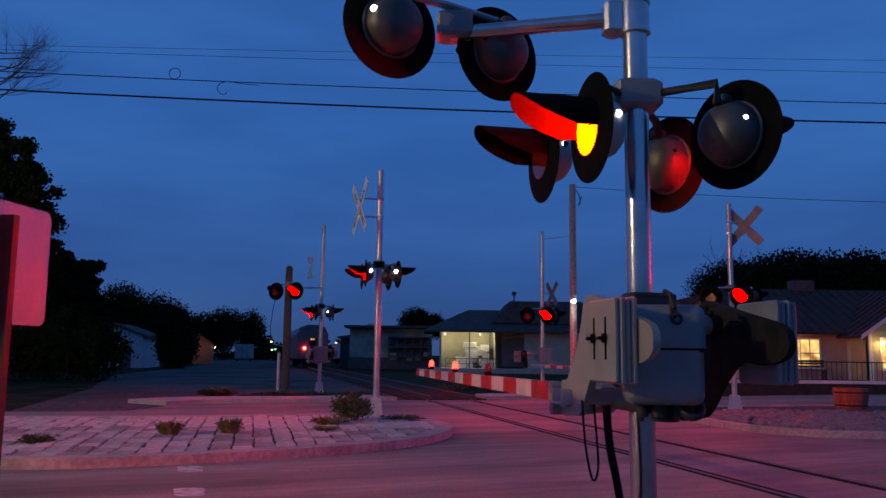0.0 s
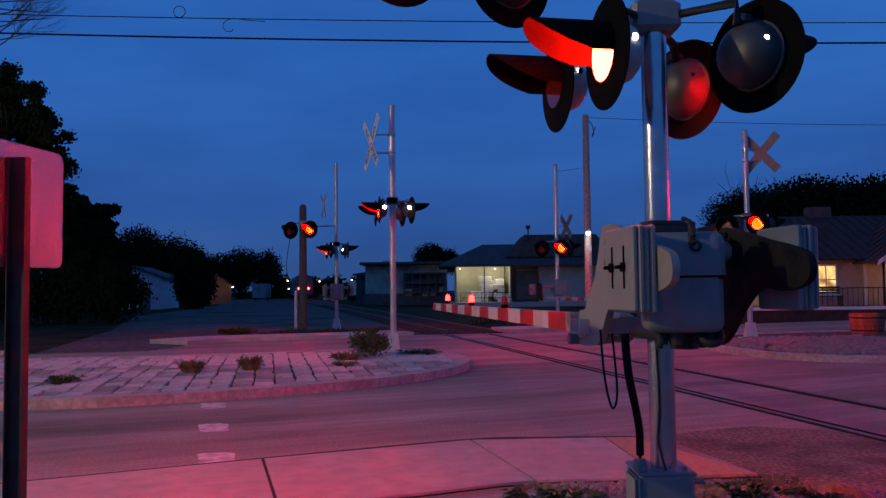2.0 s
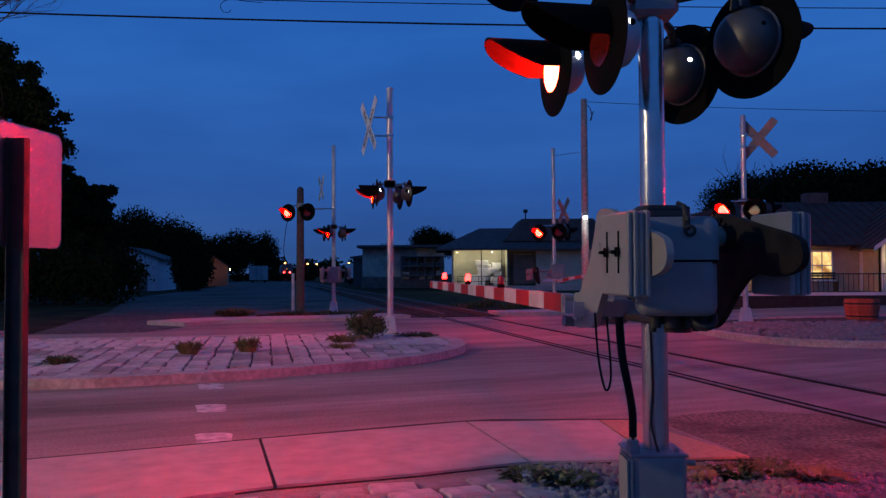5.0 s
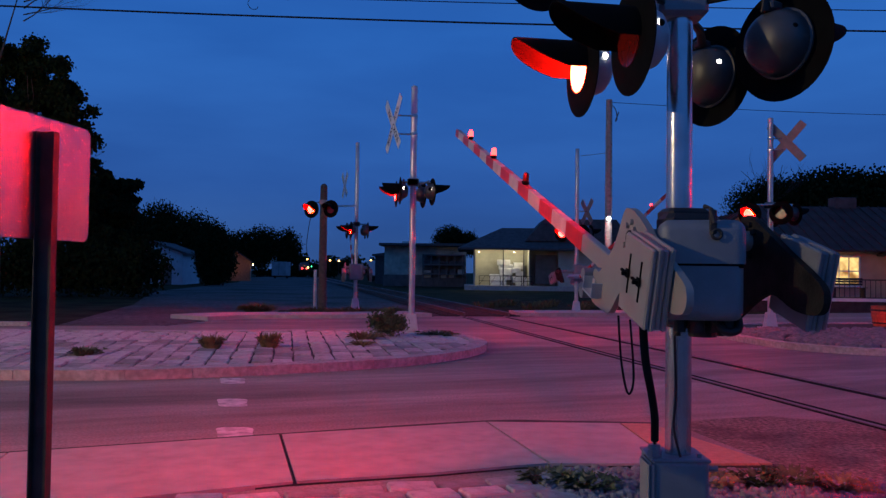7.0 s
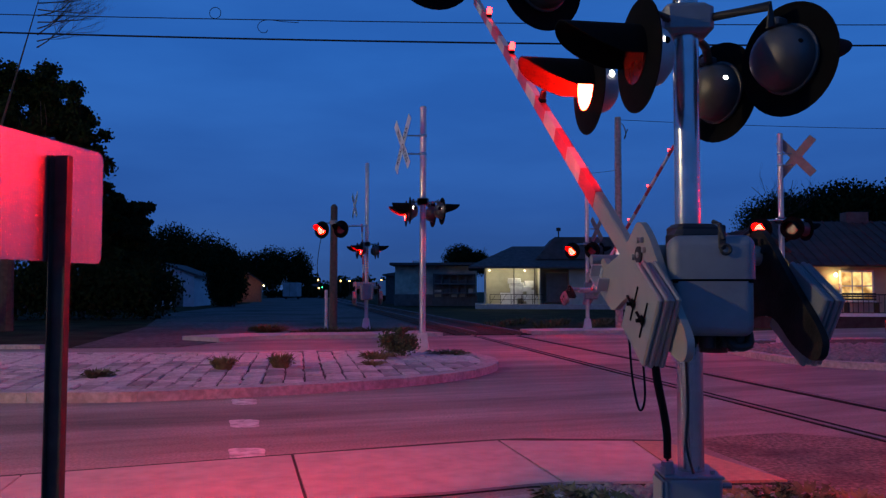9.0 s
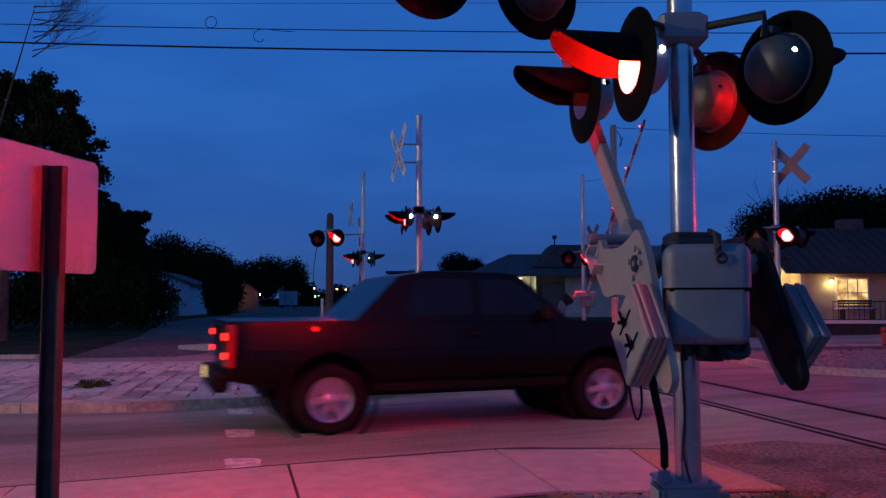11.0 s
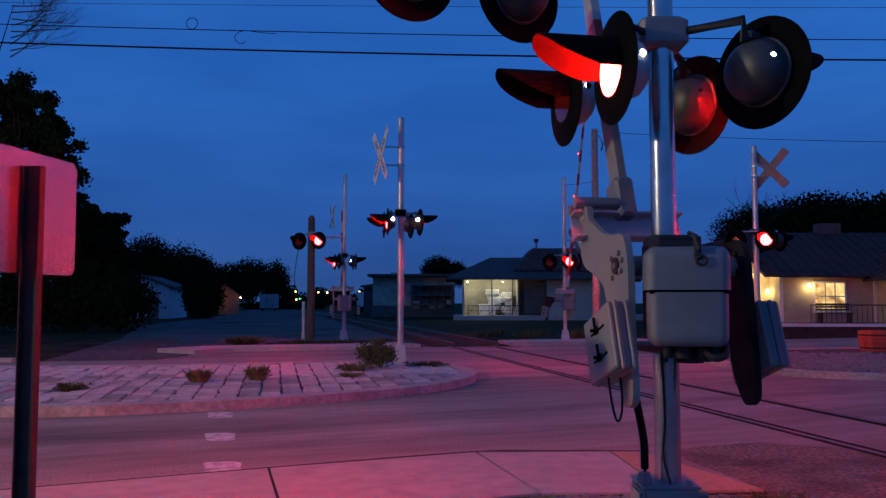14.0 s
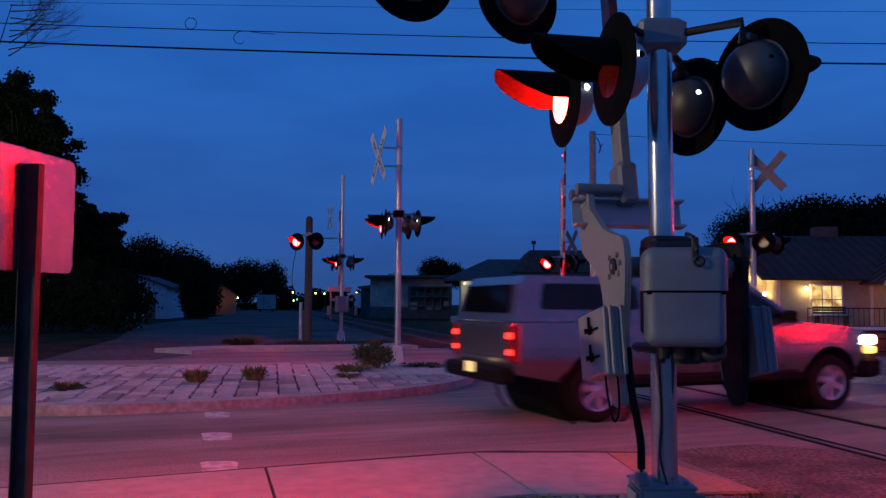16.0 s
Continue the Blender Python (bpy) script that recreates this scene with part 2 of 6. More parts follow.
# ---- mesh helpers ----
class M:
    """A mesh in the making: corner points, faces and the slot of each face's material."""

    def __init__(self):
        self.v, self.f, self.s = [], [], []

    def add(self, pts, faces, slot=0, m=None):
        b = len(self.v)
        self.v += [tuple(m @ Vector(p)) if m is not None else tuple(p) for p in pts]
        self.f += [tuple(i + b for i in f) for f in faces]
        self.s += [slot] * len(faces)
        return self

    def box(self, c, size, slot=0, m=None, ch=0.0):
        x, y, z = (k / 2 for k in size)
        if ch <= 0:
            p = [(c[0] + i * x, c[1] + j * y, c[2] + k * z) for k in (-1, 1) for j in (-1, 1) for i in (-1, 1)]
            return self.add(p, [(0, 2, 3, 1), (4, 5, 7, 6), (0, 1, 5, 4), (2, 6, 7, 3), (0, 4, 6, 2), (1, 3, 7, 5)], slot, m)
        ch = min(ch, 0.45 * min(size))
        ring = lambda a, b: [(-a + ch, -b), (a - ch, -b), (a, -b + ch), (a, b - ch), (a - ch, b), (-a + ch, b), (-a, b - ch), (-a, -b + ch)]
        p = []
        for zz, d in ((-z, ch), (-z + ch, 0), (z - ch, 0), (z, ch)):
            p += [(c[0] + a, c[1] + b, c[2] + zz) for a, b in ring(x - d, y - d)]
        f = [tuple(range(7, -1, -1)), tuple(range(24, 32))]
        for k in range(3):
            f += [(k * 8 + i, k * 8 + (i + 1) % 8, k * 8 + 8 + (i + 1) % 8, k * 8 + 8 + i) for i in range(8)]
        return self.add(p, f, slot, m)

    def soft(self, c, size, r, n=4, slot=0, m=None):
        """A box with every edge and corner rounded by r."""
        h = [k / 2 - r for k in size]
        step = [math.pi / 2 * i / n for i in range(n + 1)]
        cols = [(sx * h[0] + r * math.cos(a + q * math.pi / 2), sy * h[1] + r * math.sin(a + q * math.pi / 2), math.cos(a + q * math.pi / 2), math.sin(a + q * math.pi / 2), sx, sy)
                for q, (sx, sy) in enumerate(((1, 1), (-1, 1), (-1, -1), (1, -1))) for a in step]
        k = len(cols)
        p = []
        for lat in [-math.pi / 2 + a for a in step] + step:
            zz = (h[2] if lat > 0 or (lat == 0 and len(p) >= k * (n + 1)) else -h[2]) + r * math.sin(lat)
            p += [(c[0] + sx * h[0] + r * math.cos(lat) * ca, c[1] + sy * h[1] + r * math.cos(lat) * sa, c[2] + zz) for _, _, ca, sa, sx, sy in cols]
        rows = 2 * (n + 1)
        f = [tuple(range(k - 1, -1, -1)), tuple(range((rows - 1) * k, rows * k))]
        for j in range(rows - 1):
            f += [(j * k + i, j * k + (i + 1) % k, (j + 1) * k + (i + 1) % k, (j + 1) * k + i) for i in range(k)]
        return self.add(p, f, slot, m)

    def tube(self, a, b, r0, r1=None, n=12, slot=0, caps=True, m=None):
        r1 = r0 if r1 is None else r1
        a, b = Vector(a), Vector(b)
        q = (b - a).to_track_quat("Z", "Y")
        p = []
        for o, r in ((a, r0), (b, r1)):
            p += [o + q @ Vector((r * math.cos(2 * math.pi * i / n), r * math.sin(2 * math.pi * i / n), 0)) for i in range(n)]
        f = [(i, (i + 1) % n, n + (i + 1) % n, n + i) for i in range(n)]
        if caps:
            f += [tuple(range(n - 1, -1, -1)), tuple(range(n, 2 * n))]
        return self.add(p, f, slot, m)

    def pipe(self, pts, r, n=8, slot=0, m=None):
        """One bent tube through pts."""
        pts = [Vector(p) for p in pts]
        p, f = [], []
        for i, c in enumerate(pts):
            d = (pts[min(i + 1, len(pts) - 1)] - pts[max(i - 1, 0)]).normalized()
            q = d.to_track_quat("Z", "Y" if abs(d.z) > 0.9 or abs(d.y) < 0.9 else "X")
            p += [c + q @ Vector((r * math.cos(2 * math.pi * k / n), r * math.sin(2 * math.pi * k / n), 0)) for k in range(n)]
        for i in range(len(pts) - 1):
            f += [(i * n + k, i * n + (k + 1) % n, i * n + n + (k + 1) % n, i * n + n + k) for k in range(n)]
        e = (len(pts) - 1) * n
        f += [tuple(range(n - 1, -1, -1)), tuple(range(e, e + n))]
        return self.add(p, f, slot, m)

    def lathe(self, prof, n=24, slot=0, m=None, close=False):
        """prof: (radius, distance along +Y) points, turned about the Y axis."""
        p, f = [], []
        k = len(prof)
        for i in range(n):
            c, s = math.cos(2 * math.pi * i / n), math.sin(2 * math.pi * i / n)
            p += [(r * c, y, r * s) for r, y in prof]
        for i in range(n):
            j = (i + 1) % n
            for q in range(k if close else k - 1):
                q2 = (q + 1) % k
                f.append((i * k + q, i * k + q2, j * k + q2, j * k + q))
        return self.add(p, f, slot, m)

    def prism(self, poly, z0, z1, slot=0, m=None, axis="z"):
        n = len(poly)
        if axis == "z":
            p = [(x, y, z0) for x, y in poly] + [(x, y, z1) for x, y in poly]
        elif axis == "y":
            p = [(x, z0, y) for x, y in poly] + [(x, z1, y) for x, y in poly]
        else:
            p = [(z0, x, y) for x, y in poly] + [(z1, x, y) for x, y in poly]
        f = [tuple(range(n - 1, -1, -1)), tuple(range(n, 2 * n))]
        f += [(i, (i + 1) % n, n + (i + 1) % n, n + i) for i in range(n)]
        return self.add(p, f, slot, m)

    def mesh(self, name, mats, smooth=False):
        me = bpy.data.meshes.new(name)
        me.from_pydata(self.v, [], self.f)
        for k in mats if isinstance(mats, (list, tuple)) else [mats]:
            me.materials.append(k)
        me.polygons.foreach_set("material_index", self.s)
        bm = bmesh.new()
        bm.from_mesh(me)
        bmesh.ops.recalc_face_normals(bm, faces=bm.faces)
        bm.to_mesh(me)
        bm.free()
        if smooth:
            me.polygons.foreach_set("use_smooth", [True] * len(me.polygons))
            me.set_sharp_from_angle(angle=radians(35))
        me.update()
        return me


def part(name, mm, mats, parent=None, label="", smooth=False, m=None):
    ob = new(name, mm.mesh(name, mats, smooth) if isinstance(mm, M) else mm)
    if parent is not None:
        ob.parent = parent
    if m is not None:
        ob.matrix_basis = m
    if label:
        ob["label"] = label
    return ob


def thing(name, m, label, category, group=""):
    ob = new(name)
    ob.empty_display_size = 0.1
    ob.matrix_basis = m
    return tagged(ob, label, category, group)


def setting(name, mm, mats, label, category, smooth=False):
    return tagged(part(name, mm, mats, None, "", smooth), label, category, "", "structure")


def facing(bearing):
    """A turn that takes +Y to a compass bearing, clockwise from the view's depth axis."""
    return pose(0, 0, 0, 0, 0, -bearing)


# ---- plan: street, tracks ----
STREET = Vector((0.928, 0.371, 0))
TRACK = Vector((-0.2149, 0.9766, 0))
ACROSS = Vector((0.9766, 0.2149, 0))
RAIL0 = Vector((5.9, 0, 0))


def on_track(s, off=0.0, z=0.0):
    p = RAIL0 + TRACK * s + ACROSS * (0.7525 + off)
    return (p.x, p.y, z)


# ground sheet to the horizon
g = M().add([(-1500, -1500, -0.06), (1500, -1500, -0.06), (1500, 1500, -0.06), (-1500, 1500, -0.06)], [(0, 1, 2, 3)])
setting("ground", g, GRASS, "dry dark grass and dirt ground", "ground")

# street asphalt, one sheet under the whole crossing
road_poly = [(-60, -20), (-60, 15), (-22, 18.8), (-10.9, 20.3), (-7.7, 21.0), (-7.3, 23.2), (-6.4, 24.6), (-3.4, 25.5), (-1.6, 26.6), (-0.9, 27.2),
             (2.6, 28.0), (4.0, 28.5), (7.0, 29.5), (14, 33.5), (30, 40), (60, 52), (60, -20)]
setting("road", M().prism(road_poly, -0.2, 0.0), ASPHALT, "worn grey asphalt street over the level crossing", "road")

# gravel lane along the track, far side
lane = [(-7.9, 21.2), (-7.4, 24), (-6.4, 25.6), (-3.4, 26.4), (-1.0, 28.2), (-4.2, 42), (-11, 72), (-26, 140), (-34, 172), (-42, 172), (-40, 150), (-26.5, 95), (-20, 52), (-13.5, 33), (-10.5, 21.0)]
setting("gravel_lane", M().prism(lane, -0.2, -0.012), GRAVEL, "bluish grey gravel lane beside the track", "road")


def strip(pts, width, z0, z1, side=1):
    """A band that follows pts, width to their left (side=1) or right."""
    a = [Vector((p[0], p[1], 0)) for p in pts]
    inner = []
    for i, p in enumerate(a):
        d = (a[min(i + 1, len(a) - 1)] - a[max(i - 1, 0)]).normalized()
        inner.append(p + Vector((-d.y, d.x, 0)) * width * side)
    mm = M()
    for i in range(len(a) - 1):
        q = [a[i], a[i + 1], inner[i + 1], inner[i]]
        mm.prism([(p.x, p.y) for p in q], z0, z1)
    return mm


def smooth_line(pts, n=6, closed=False):
    """Catmull-Rom points through pts."""
    out = []
    k = len(pts)
    for i in range(k if closed else k - 1):
        p0 = pts[(i - 1) % k] if closed or i > 0 else pts[0]
        p1, p2 = pts[i], pts[(i + 1) % k]
        p3 = pts[(i + 2) % k] if closed or i + 2 < k else pts[-1]
        for j in range(n):
            t = j / n
            out.append(tuple(0.5 * (2 * b + (c - a) * t + (2 * a - 5 * b + 4 * c - d) * t * t + (3 * b - a - 3 * c + d) * t ** 3)
                             for a, b, c, d in zip(p0, p1, p2, p3)))
    if not closed:
        out.append(tuple(pts[-1]))
    return out


# near pavement of large concrete slabs
walk_edge = [(-12, 2.44), (-3.29, 6.44), (-1.62, 7.225), (0.20, 8.03)]
pav = setting("pavement", M().prism([(-12, 2.48), (0.19, 8.06), (1.83, 8.11), (2.43, 6.42), (1.6, 6.36), (0.4, 6.22), (-0.2, 5.95), (-1.2, 5.6), (-12, 0.4)], -0.2, 0.012),
              JOINT, "reddish lit concrete pavement with a corner ramp", "pavement")


def slab(poly, name="slab", mt=CONCRETE, top=0.03):
    cx = sum(p[0] for p in poly) / len(poly)
    cy = sum(p[1] for p in poly) / len(poly)
    ins = [(cx + (x - cx) * 0.9975, cy + (y - cy) * 0.9975) for x, y in poly]
    mm = M().prism(ins, 0.0, top)
    return part(name, mm, mt, pav)


slab([(-12, 2.42), (-5.45, 5.42), (-5.0, 3.72), (-12, 0.45)])
slab([(-5.44, 5.43), (-3.55, 6.31), (-3.1, 4.62), (-4.99, 3.73)])
slab([(-3.54, 6.32), (-1.63, 7.21), (-1.17, 5.62), (-3.09, 4.63)])
slab([(-1.61, 7.22), (0.20, 8.0), (0.64, 6.30), (0.40, 6.22), (-0.2, 5.95), (-1.15, 5.63)])
slab([(0.22, 8.0), (1.50, 8.05), (1.62, 6.37), (0.66, 6.30)])
slab([(1.515, 8.05), (1.80, 8.05), (2.38, 6.45), (1.635, 6.37)], "ramp_slab", mat("ramp_yellow_concrete", (0.42, 0.27, 0.16), 0.8, vary=0.15, scale=20, bump=0.4, bscale=40))

part("edge_joint", strip(smooth_line(walk_edge + [(0.9, 8.10), (1.86, 8.09)], 6), 0.11, -0.05, 0.015), JOINT, pav, "dark gritty joint along the pavement edge")


def inset(poly, d):
    k = len(poly)
    out = []
    for i in range(k):
        a, b = Vector(poly[i - 1]), Vector(poly[(i + 1) % k])
        t = (b - a).normalized()
        out.append((poly[i][0] - t.y * d, poly[i][1] + t.x * d))
    return out


# median island: kerb, bed and cobbles
isl = smooth_line([(-14, 11.2), (-9, 10.55), (-5.27, 10.55), (-3.67, 11.0), (-2.31, 11.72), (-1.17, 12.56), (-0.24, 13.65), (0.36, 15.2), (0.3, 16.9),
                   (-0.6, 18.4), (-2.62, 18.75), (-5.8, 17.9), (-9, 17.5), (-14, 17.0)], 5, True)
island = setting("median_island", M().prism(inset(isl, 0.06), -0.2, 0.10), JOINT, "cobbled traffic island with worn stone kerb and weeds", "traffic island")


def inside(x, y, poly):
    c, j = False, len(poly) - 1
    for i in range(len(poly)):
        (x1, y1), (x2, y2) = poly[i], poly[j]
        if (y1 > y) != (y2 > y) and x < (x2 - x1) * (y - y1) / (y2 - y1) + x1:
            c = not c
        j = i
    return c


def kerb_ring(poly, width, top, name, owner, step=3):
    """Kerb stones, each its own piece, round a bed."""
    inn = inset(poly, width)
    k = len(poly)
    i = 0
    while i < k:
        j = min(i + step, k)
        q = [poly[n % k] for n in range(i, j + 1)] + [inn[n % k] for n in range(j, i - 1, -1)]
        cx, cy = sum(p[0] for p in q) / len(q), sum(p[1] for p in q) / len(q)
        q = [(cx + (x - cx) * 0.994, cy + (y - cy) * 0.994) for x, y in q]
        part(name, M().prism(q, -0.02, top), KERB, owner)
        i = j


# right-hand bed beyond the track: kerb and loose stones
bed = smooth_line([(6.0, 20.0), (6.35, 17.2), (7.2, 16.0), (8.4, 15.6), (11, 15.9), (15, 17.3), (22, 20), (22, 27), (14, 25.4), (8.5, 24.0), (6.4, 22.0)], 5, True)
stone_bed = setting("stone_bed", M().prism(inset(bed, 0.06), -0.2, 0.09), JOINT, "kerbed bed of rough stones beside the crossing", "planting bed")

# far pavement on the other side of the street
far_edge = [(-7.4, 23.4), (-6.3, 24.7), (-3.4, 25.6), (-1.7, 26.6), (-1.1, 27.0)]
setting("far_pavement", strip(smooth_line(far_edge, 5), 1.7, -0.2, 0.11), CONCRETE, "pale concrete pavement along the far kerb", "pavement")
setting("far_pavement_east", M().prism([(1.9, 28.4), (5.2, 29.4), (7.5, 30.3), (7.0, 31.8), (3.4, 30.9), (1.6, 30.2)], -0.2, 0.10), CONCRETE, "pale concrete pavement beside the far gate", "pavement")
setting("lawn_kerb", M().prism([(-26, 18.0), (-10.9, 20.15), (-10.9, 20.4), (-26, 18.25)], -0.1, 0.10), KERB, "low stone kerb along the dark lawn", "kerb")

# track: ballast, ties, rails, flangeways
tr = M()
for a, b in ((27.5, 420), (-40, -4)):
    for w, z0, z1 in ((2.3, -0.2, -0.10), (1.9, -0.2, -0.02)):
        tr.prism([(on_track(a, -w)[0], on_track(a, -w)[1]), (on_track(a, w)[0], on_track(a, w)[1]), (on_track(b, w)[0], on_track(b, w)[1]), (on_track(b, -w)[0], on_track(b, -w)[1])], z0, z1)
setting("ballast", tr, BALLAST, "dark stone ballast under the railway track", "ballast")
TURN = facing(-12.41)
tie_mesh = M().box((0, 0, 0), (2.6, 0.23, 0.14), ch=0.012).mesh("tie", TIE)
track = tagged(new("railway_track"), "single railway track of steel rails on wooden ties", "railway track", "", "structure")
for i in range(110):
    s = 28.2 + i * 0.56
    x, y, _ = on_track(s)
    part("tie", tie_mesh, None, track, "", False, Matrix.Translation((x, y, -0.035)) @ TURN)
for side in (-0.7525, 0.7525):
    for a, b in ((-40, -4.0), (-4.0, 27.5), (27.5, 120), (120, 420)):
        r = M()
        flush = a == -4.0
        top = 0.012 if flush else 0.155
        x0, x1 = on_track(a, side), on_track(b, side)
        d = ACROSS
        prof = [(-0.036, top), (0.036, top), (0.036, top - 0.04), (0.010, top - 0.055), (0.010, top - 0.13), (0.07, top - 0.15), (-0.07, top - 0.15), (-0.010, top - 0.13), (-0.010, top - 0.055), (-0.036, top - 0.04)]
        p = []
        for o in (x0, x1):
            p += [(o[0] + d.x * u, o[1] + d.y * u, w) for u, w in prof]
        n = len(prof)
        r.add(p, [tuple(range(n - 1, -1, -1)), tuple(range(n, 2 * n))])
        r.add(p, [(i, (i + 1) % n, n + (i + 1) % n, n + i) for i in range(1, n)])
        r.add(p, [(0, 1, n + 1, n)], 1)
        part("rail", r, [RAIL, RAIL_TOP], track)
# near-black strips on the road stand in for the shade inside the grooves
FLANGE = mat("flangeway_shade", (0.008, 0.008, 0.008), 0.95, vary=0.3, scale=10, bump=0.3, spec=0.1)
for side, w0, w1 in ((-0.7525, 0.037, 0.15), (0.7525, -0.15, -0.037), (-0.7525, -0.09, -0.037), (0.7525, 0.037, 0.09)):
    q = [on_track(-4, side + w0), on_track(-4, side + w1), on_track(27.5, side + w1), on_track(27.5, side + w0)]
    part("flangeway", M().prism([(p[0], p[1]) for p in q], -0.05, 0.004), FLANGE, track)

setting("road_apron", M().prism([(2.08, 8.2), (2.46, 6.44), (3.3, 5.6), (3.6, 3.0), (5.05, 3.2), (4.42, 6.2), (3.96, 8.35), (3.2, 8.75), (2.5, 8.5)], -0.1, 0.004), APRON, "dark broken asphalt and grit beside the rails", "road")

# worn crossing bars on the street
for cy, dx in (((-3.08, 10.8), 0), ((-2.58, 9.05), 0), ((-2.08, 7.38), 0)):
    x, y = cy
    setting("road_marking", M().prism(smooth_line([(x - 0.06, y - 0.24), (x + 0.10, y - 0.27), (x + 0.22, y - 0.2), (x + 0.17, y), (x + 0.11, y + 0.22), (x - 0.05, y + 0.26), (x - 0.21, y + 0.2), (x - 0.15, y)], 3, True), -0.01, 0.004), PAINTLINE, "short worn white paint bar on the asphalt", "road marking")


# ---- crossing signals ----
FLASH = []


def flasher(parent, x, y, z, bearing, phase, peep=0, hood=0.38, lit=None, shell=None):
    """One warning lamp: black disc, bowl behind it, hood before it, and the lamp insert that shows lit or dark."""
    bg = M().lathe([(0.152, 0.0), (0.24, -0.004), (0.305, -0.016), (0.305, -0.022), (0.24, -0.012), (0.152, -0.008)], 36, close=True)
    base = part("background_disc", bg, BLACK, parent, "", True, Matrix.Translation((x, y, z)) @ facing(bearing))
    hs = M().lathe([(0.178, -0.005), (0.176, -0.05), (0.168, -0.10), (0.145, -0.15), (0.10, -0.185), (0.045, -0.198), (0.0, -0.20)], 28)
    hs.lathe([(0.182, -0.012), (0.19, -0.018), (0.19, -0.03), (0.178, -0.035)], 28)
    hs.box((0.0, -0.10, 0.185), (0.07, 0.09, 0.05), ch=0.01)
    part("housing", hs, shell or HOUSING, base, "", True)
    n, p, f = 25, [], []
    for k in range(n):
        a = radians(-100 + 200 * k / (n - 1))
        ln = hood * (1 - 0.62 * abs(a / radians(95)) ** 3)
        for r in (0.168, 0.161):
            for q in range(6):
                yy = ln * q / 5
                p.append((r * math.sin(a), yy, r * math.cos(a)))
    for k in range(n - 1):
        for q in range(5):
            o = k * 12
            f.append((o + q, o + q + 1, o + 12 + q + 1, o + 12 + q))
            f.append((o + 6 + q, o + 12 + 6 + q, o + 12 + 6 + q + 1, o + 6 + q + 1))
        o = k * 12
        f.append((o + 5, o + 11, o + 23, o + 17))
    hd = M().add(p, f)
    part("hood", hd, BLACK, base, "", True)
    ln = M()
    c = [(0.1515 * math.cos(2 * math.pi * i / 28), 0.1515 * math.sin(2 * math.pi * i / 28)) for i in range(28)]
    pts = [(a, 0.006, b) for a, b in c] + [(a, -0.006, b) for a, b in c]
    ln.add(pts, [tuple(range(28))], 0)
    ln.add(pts, [tuple(range(55, 27, -1))] + [(i, (i + 1) % 28, 28 + (i + 1) % 28, 28 + i) for i in range(28)], 1)
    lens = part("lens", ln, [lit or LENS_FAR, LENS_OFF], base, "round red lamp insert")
    FLASH.append((lens, phase, Matrix.Identity(4)))
    if peep:
        at = Matrix.Translation((0.155 * peep, -0.11, 0.045))
        b = M()
        q = 0.78 if lit else 1.7
        b.lathe([(0.0, 0.027 * q), (0.014 * q, 0.023 * q), (0.023 * q, 0.012 * q), (0.027 * q, 0.0)], 12, 0)
        b.lathe([(0.027 * q, 0.0), (0.023 * q, -0.012 * q), (0.014 * q, -0.023 * q), (0.0, -0.027 * q)], 12, 1)
        turn = pose(0, 0, 0, 0, 0, 180 + 50 * peep)
        bead = part("side_light", b, [PEEP, BLACK], base, "small white side indicator", True, at @ turn)
        FLASH.append((bead, phase, at @ turn))
    return base


BACK = mat("crossbuck_back", (0.20, 0.17, 0.16), 0.6, metal=0.2, vary=0.2, scale=6)


def crossbuck(parent, x, y, z, bearing, size=1.22, letters=True, standoff=0.0, face=None):
    for k, a in enumerate((48, -48)):
        m = Matrix.Translation((x, y, z)) @ facing(bearing) @ pose(0, 0.012 + 0.02 * k + standoff, 0, 0, a, 0)
        b = part("crossbuck_board", M().box((0, 0, 0), (size, 0.012, 0.22), ch=0.004), face or WHITE, parent, "white reflective board" if face is None else "bare metal back of a crossbuck board", False, m)
        if letters:
            for word, off in ((("RAIL", -0.30), ("ROAD", 0.30)) if k == 0 else (("CROSS", -0.32), ("ING", 0.30))):
                cu = bpy.data.curves.new("lettering", "FONT")
                cu.body, cu.size, cu.align_x, cu.align_y, cu.extrude = word, 0.19, "CENTER", "CENTER", 0.001
                tx = bpy.data.objects.new("lettering_source", cu)
                scene.collection.objects.link(tx)
                me = bpy.data.meshes.new_from_object(tx.evaluated_get(bpy.context.evaluated_depsgraph_get()))
                bpy.data.objects.remove(tx)
                me.materials.clear()
                me.materials.append(BLACK)
                part("lettering", me, None, b, "black block letters", False, pose(off, 0.0085, 0, 90, 0, 180))


MASTMET = mat("mast_aluminium", (0.50, 0.50, 0.51), 0.32, metal=0.6, vary=0.12, scale=4, dirt=(0.28, 0.27, 0.26), dirt_scale=3, dirt_amount=0.4)


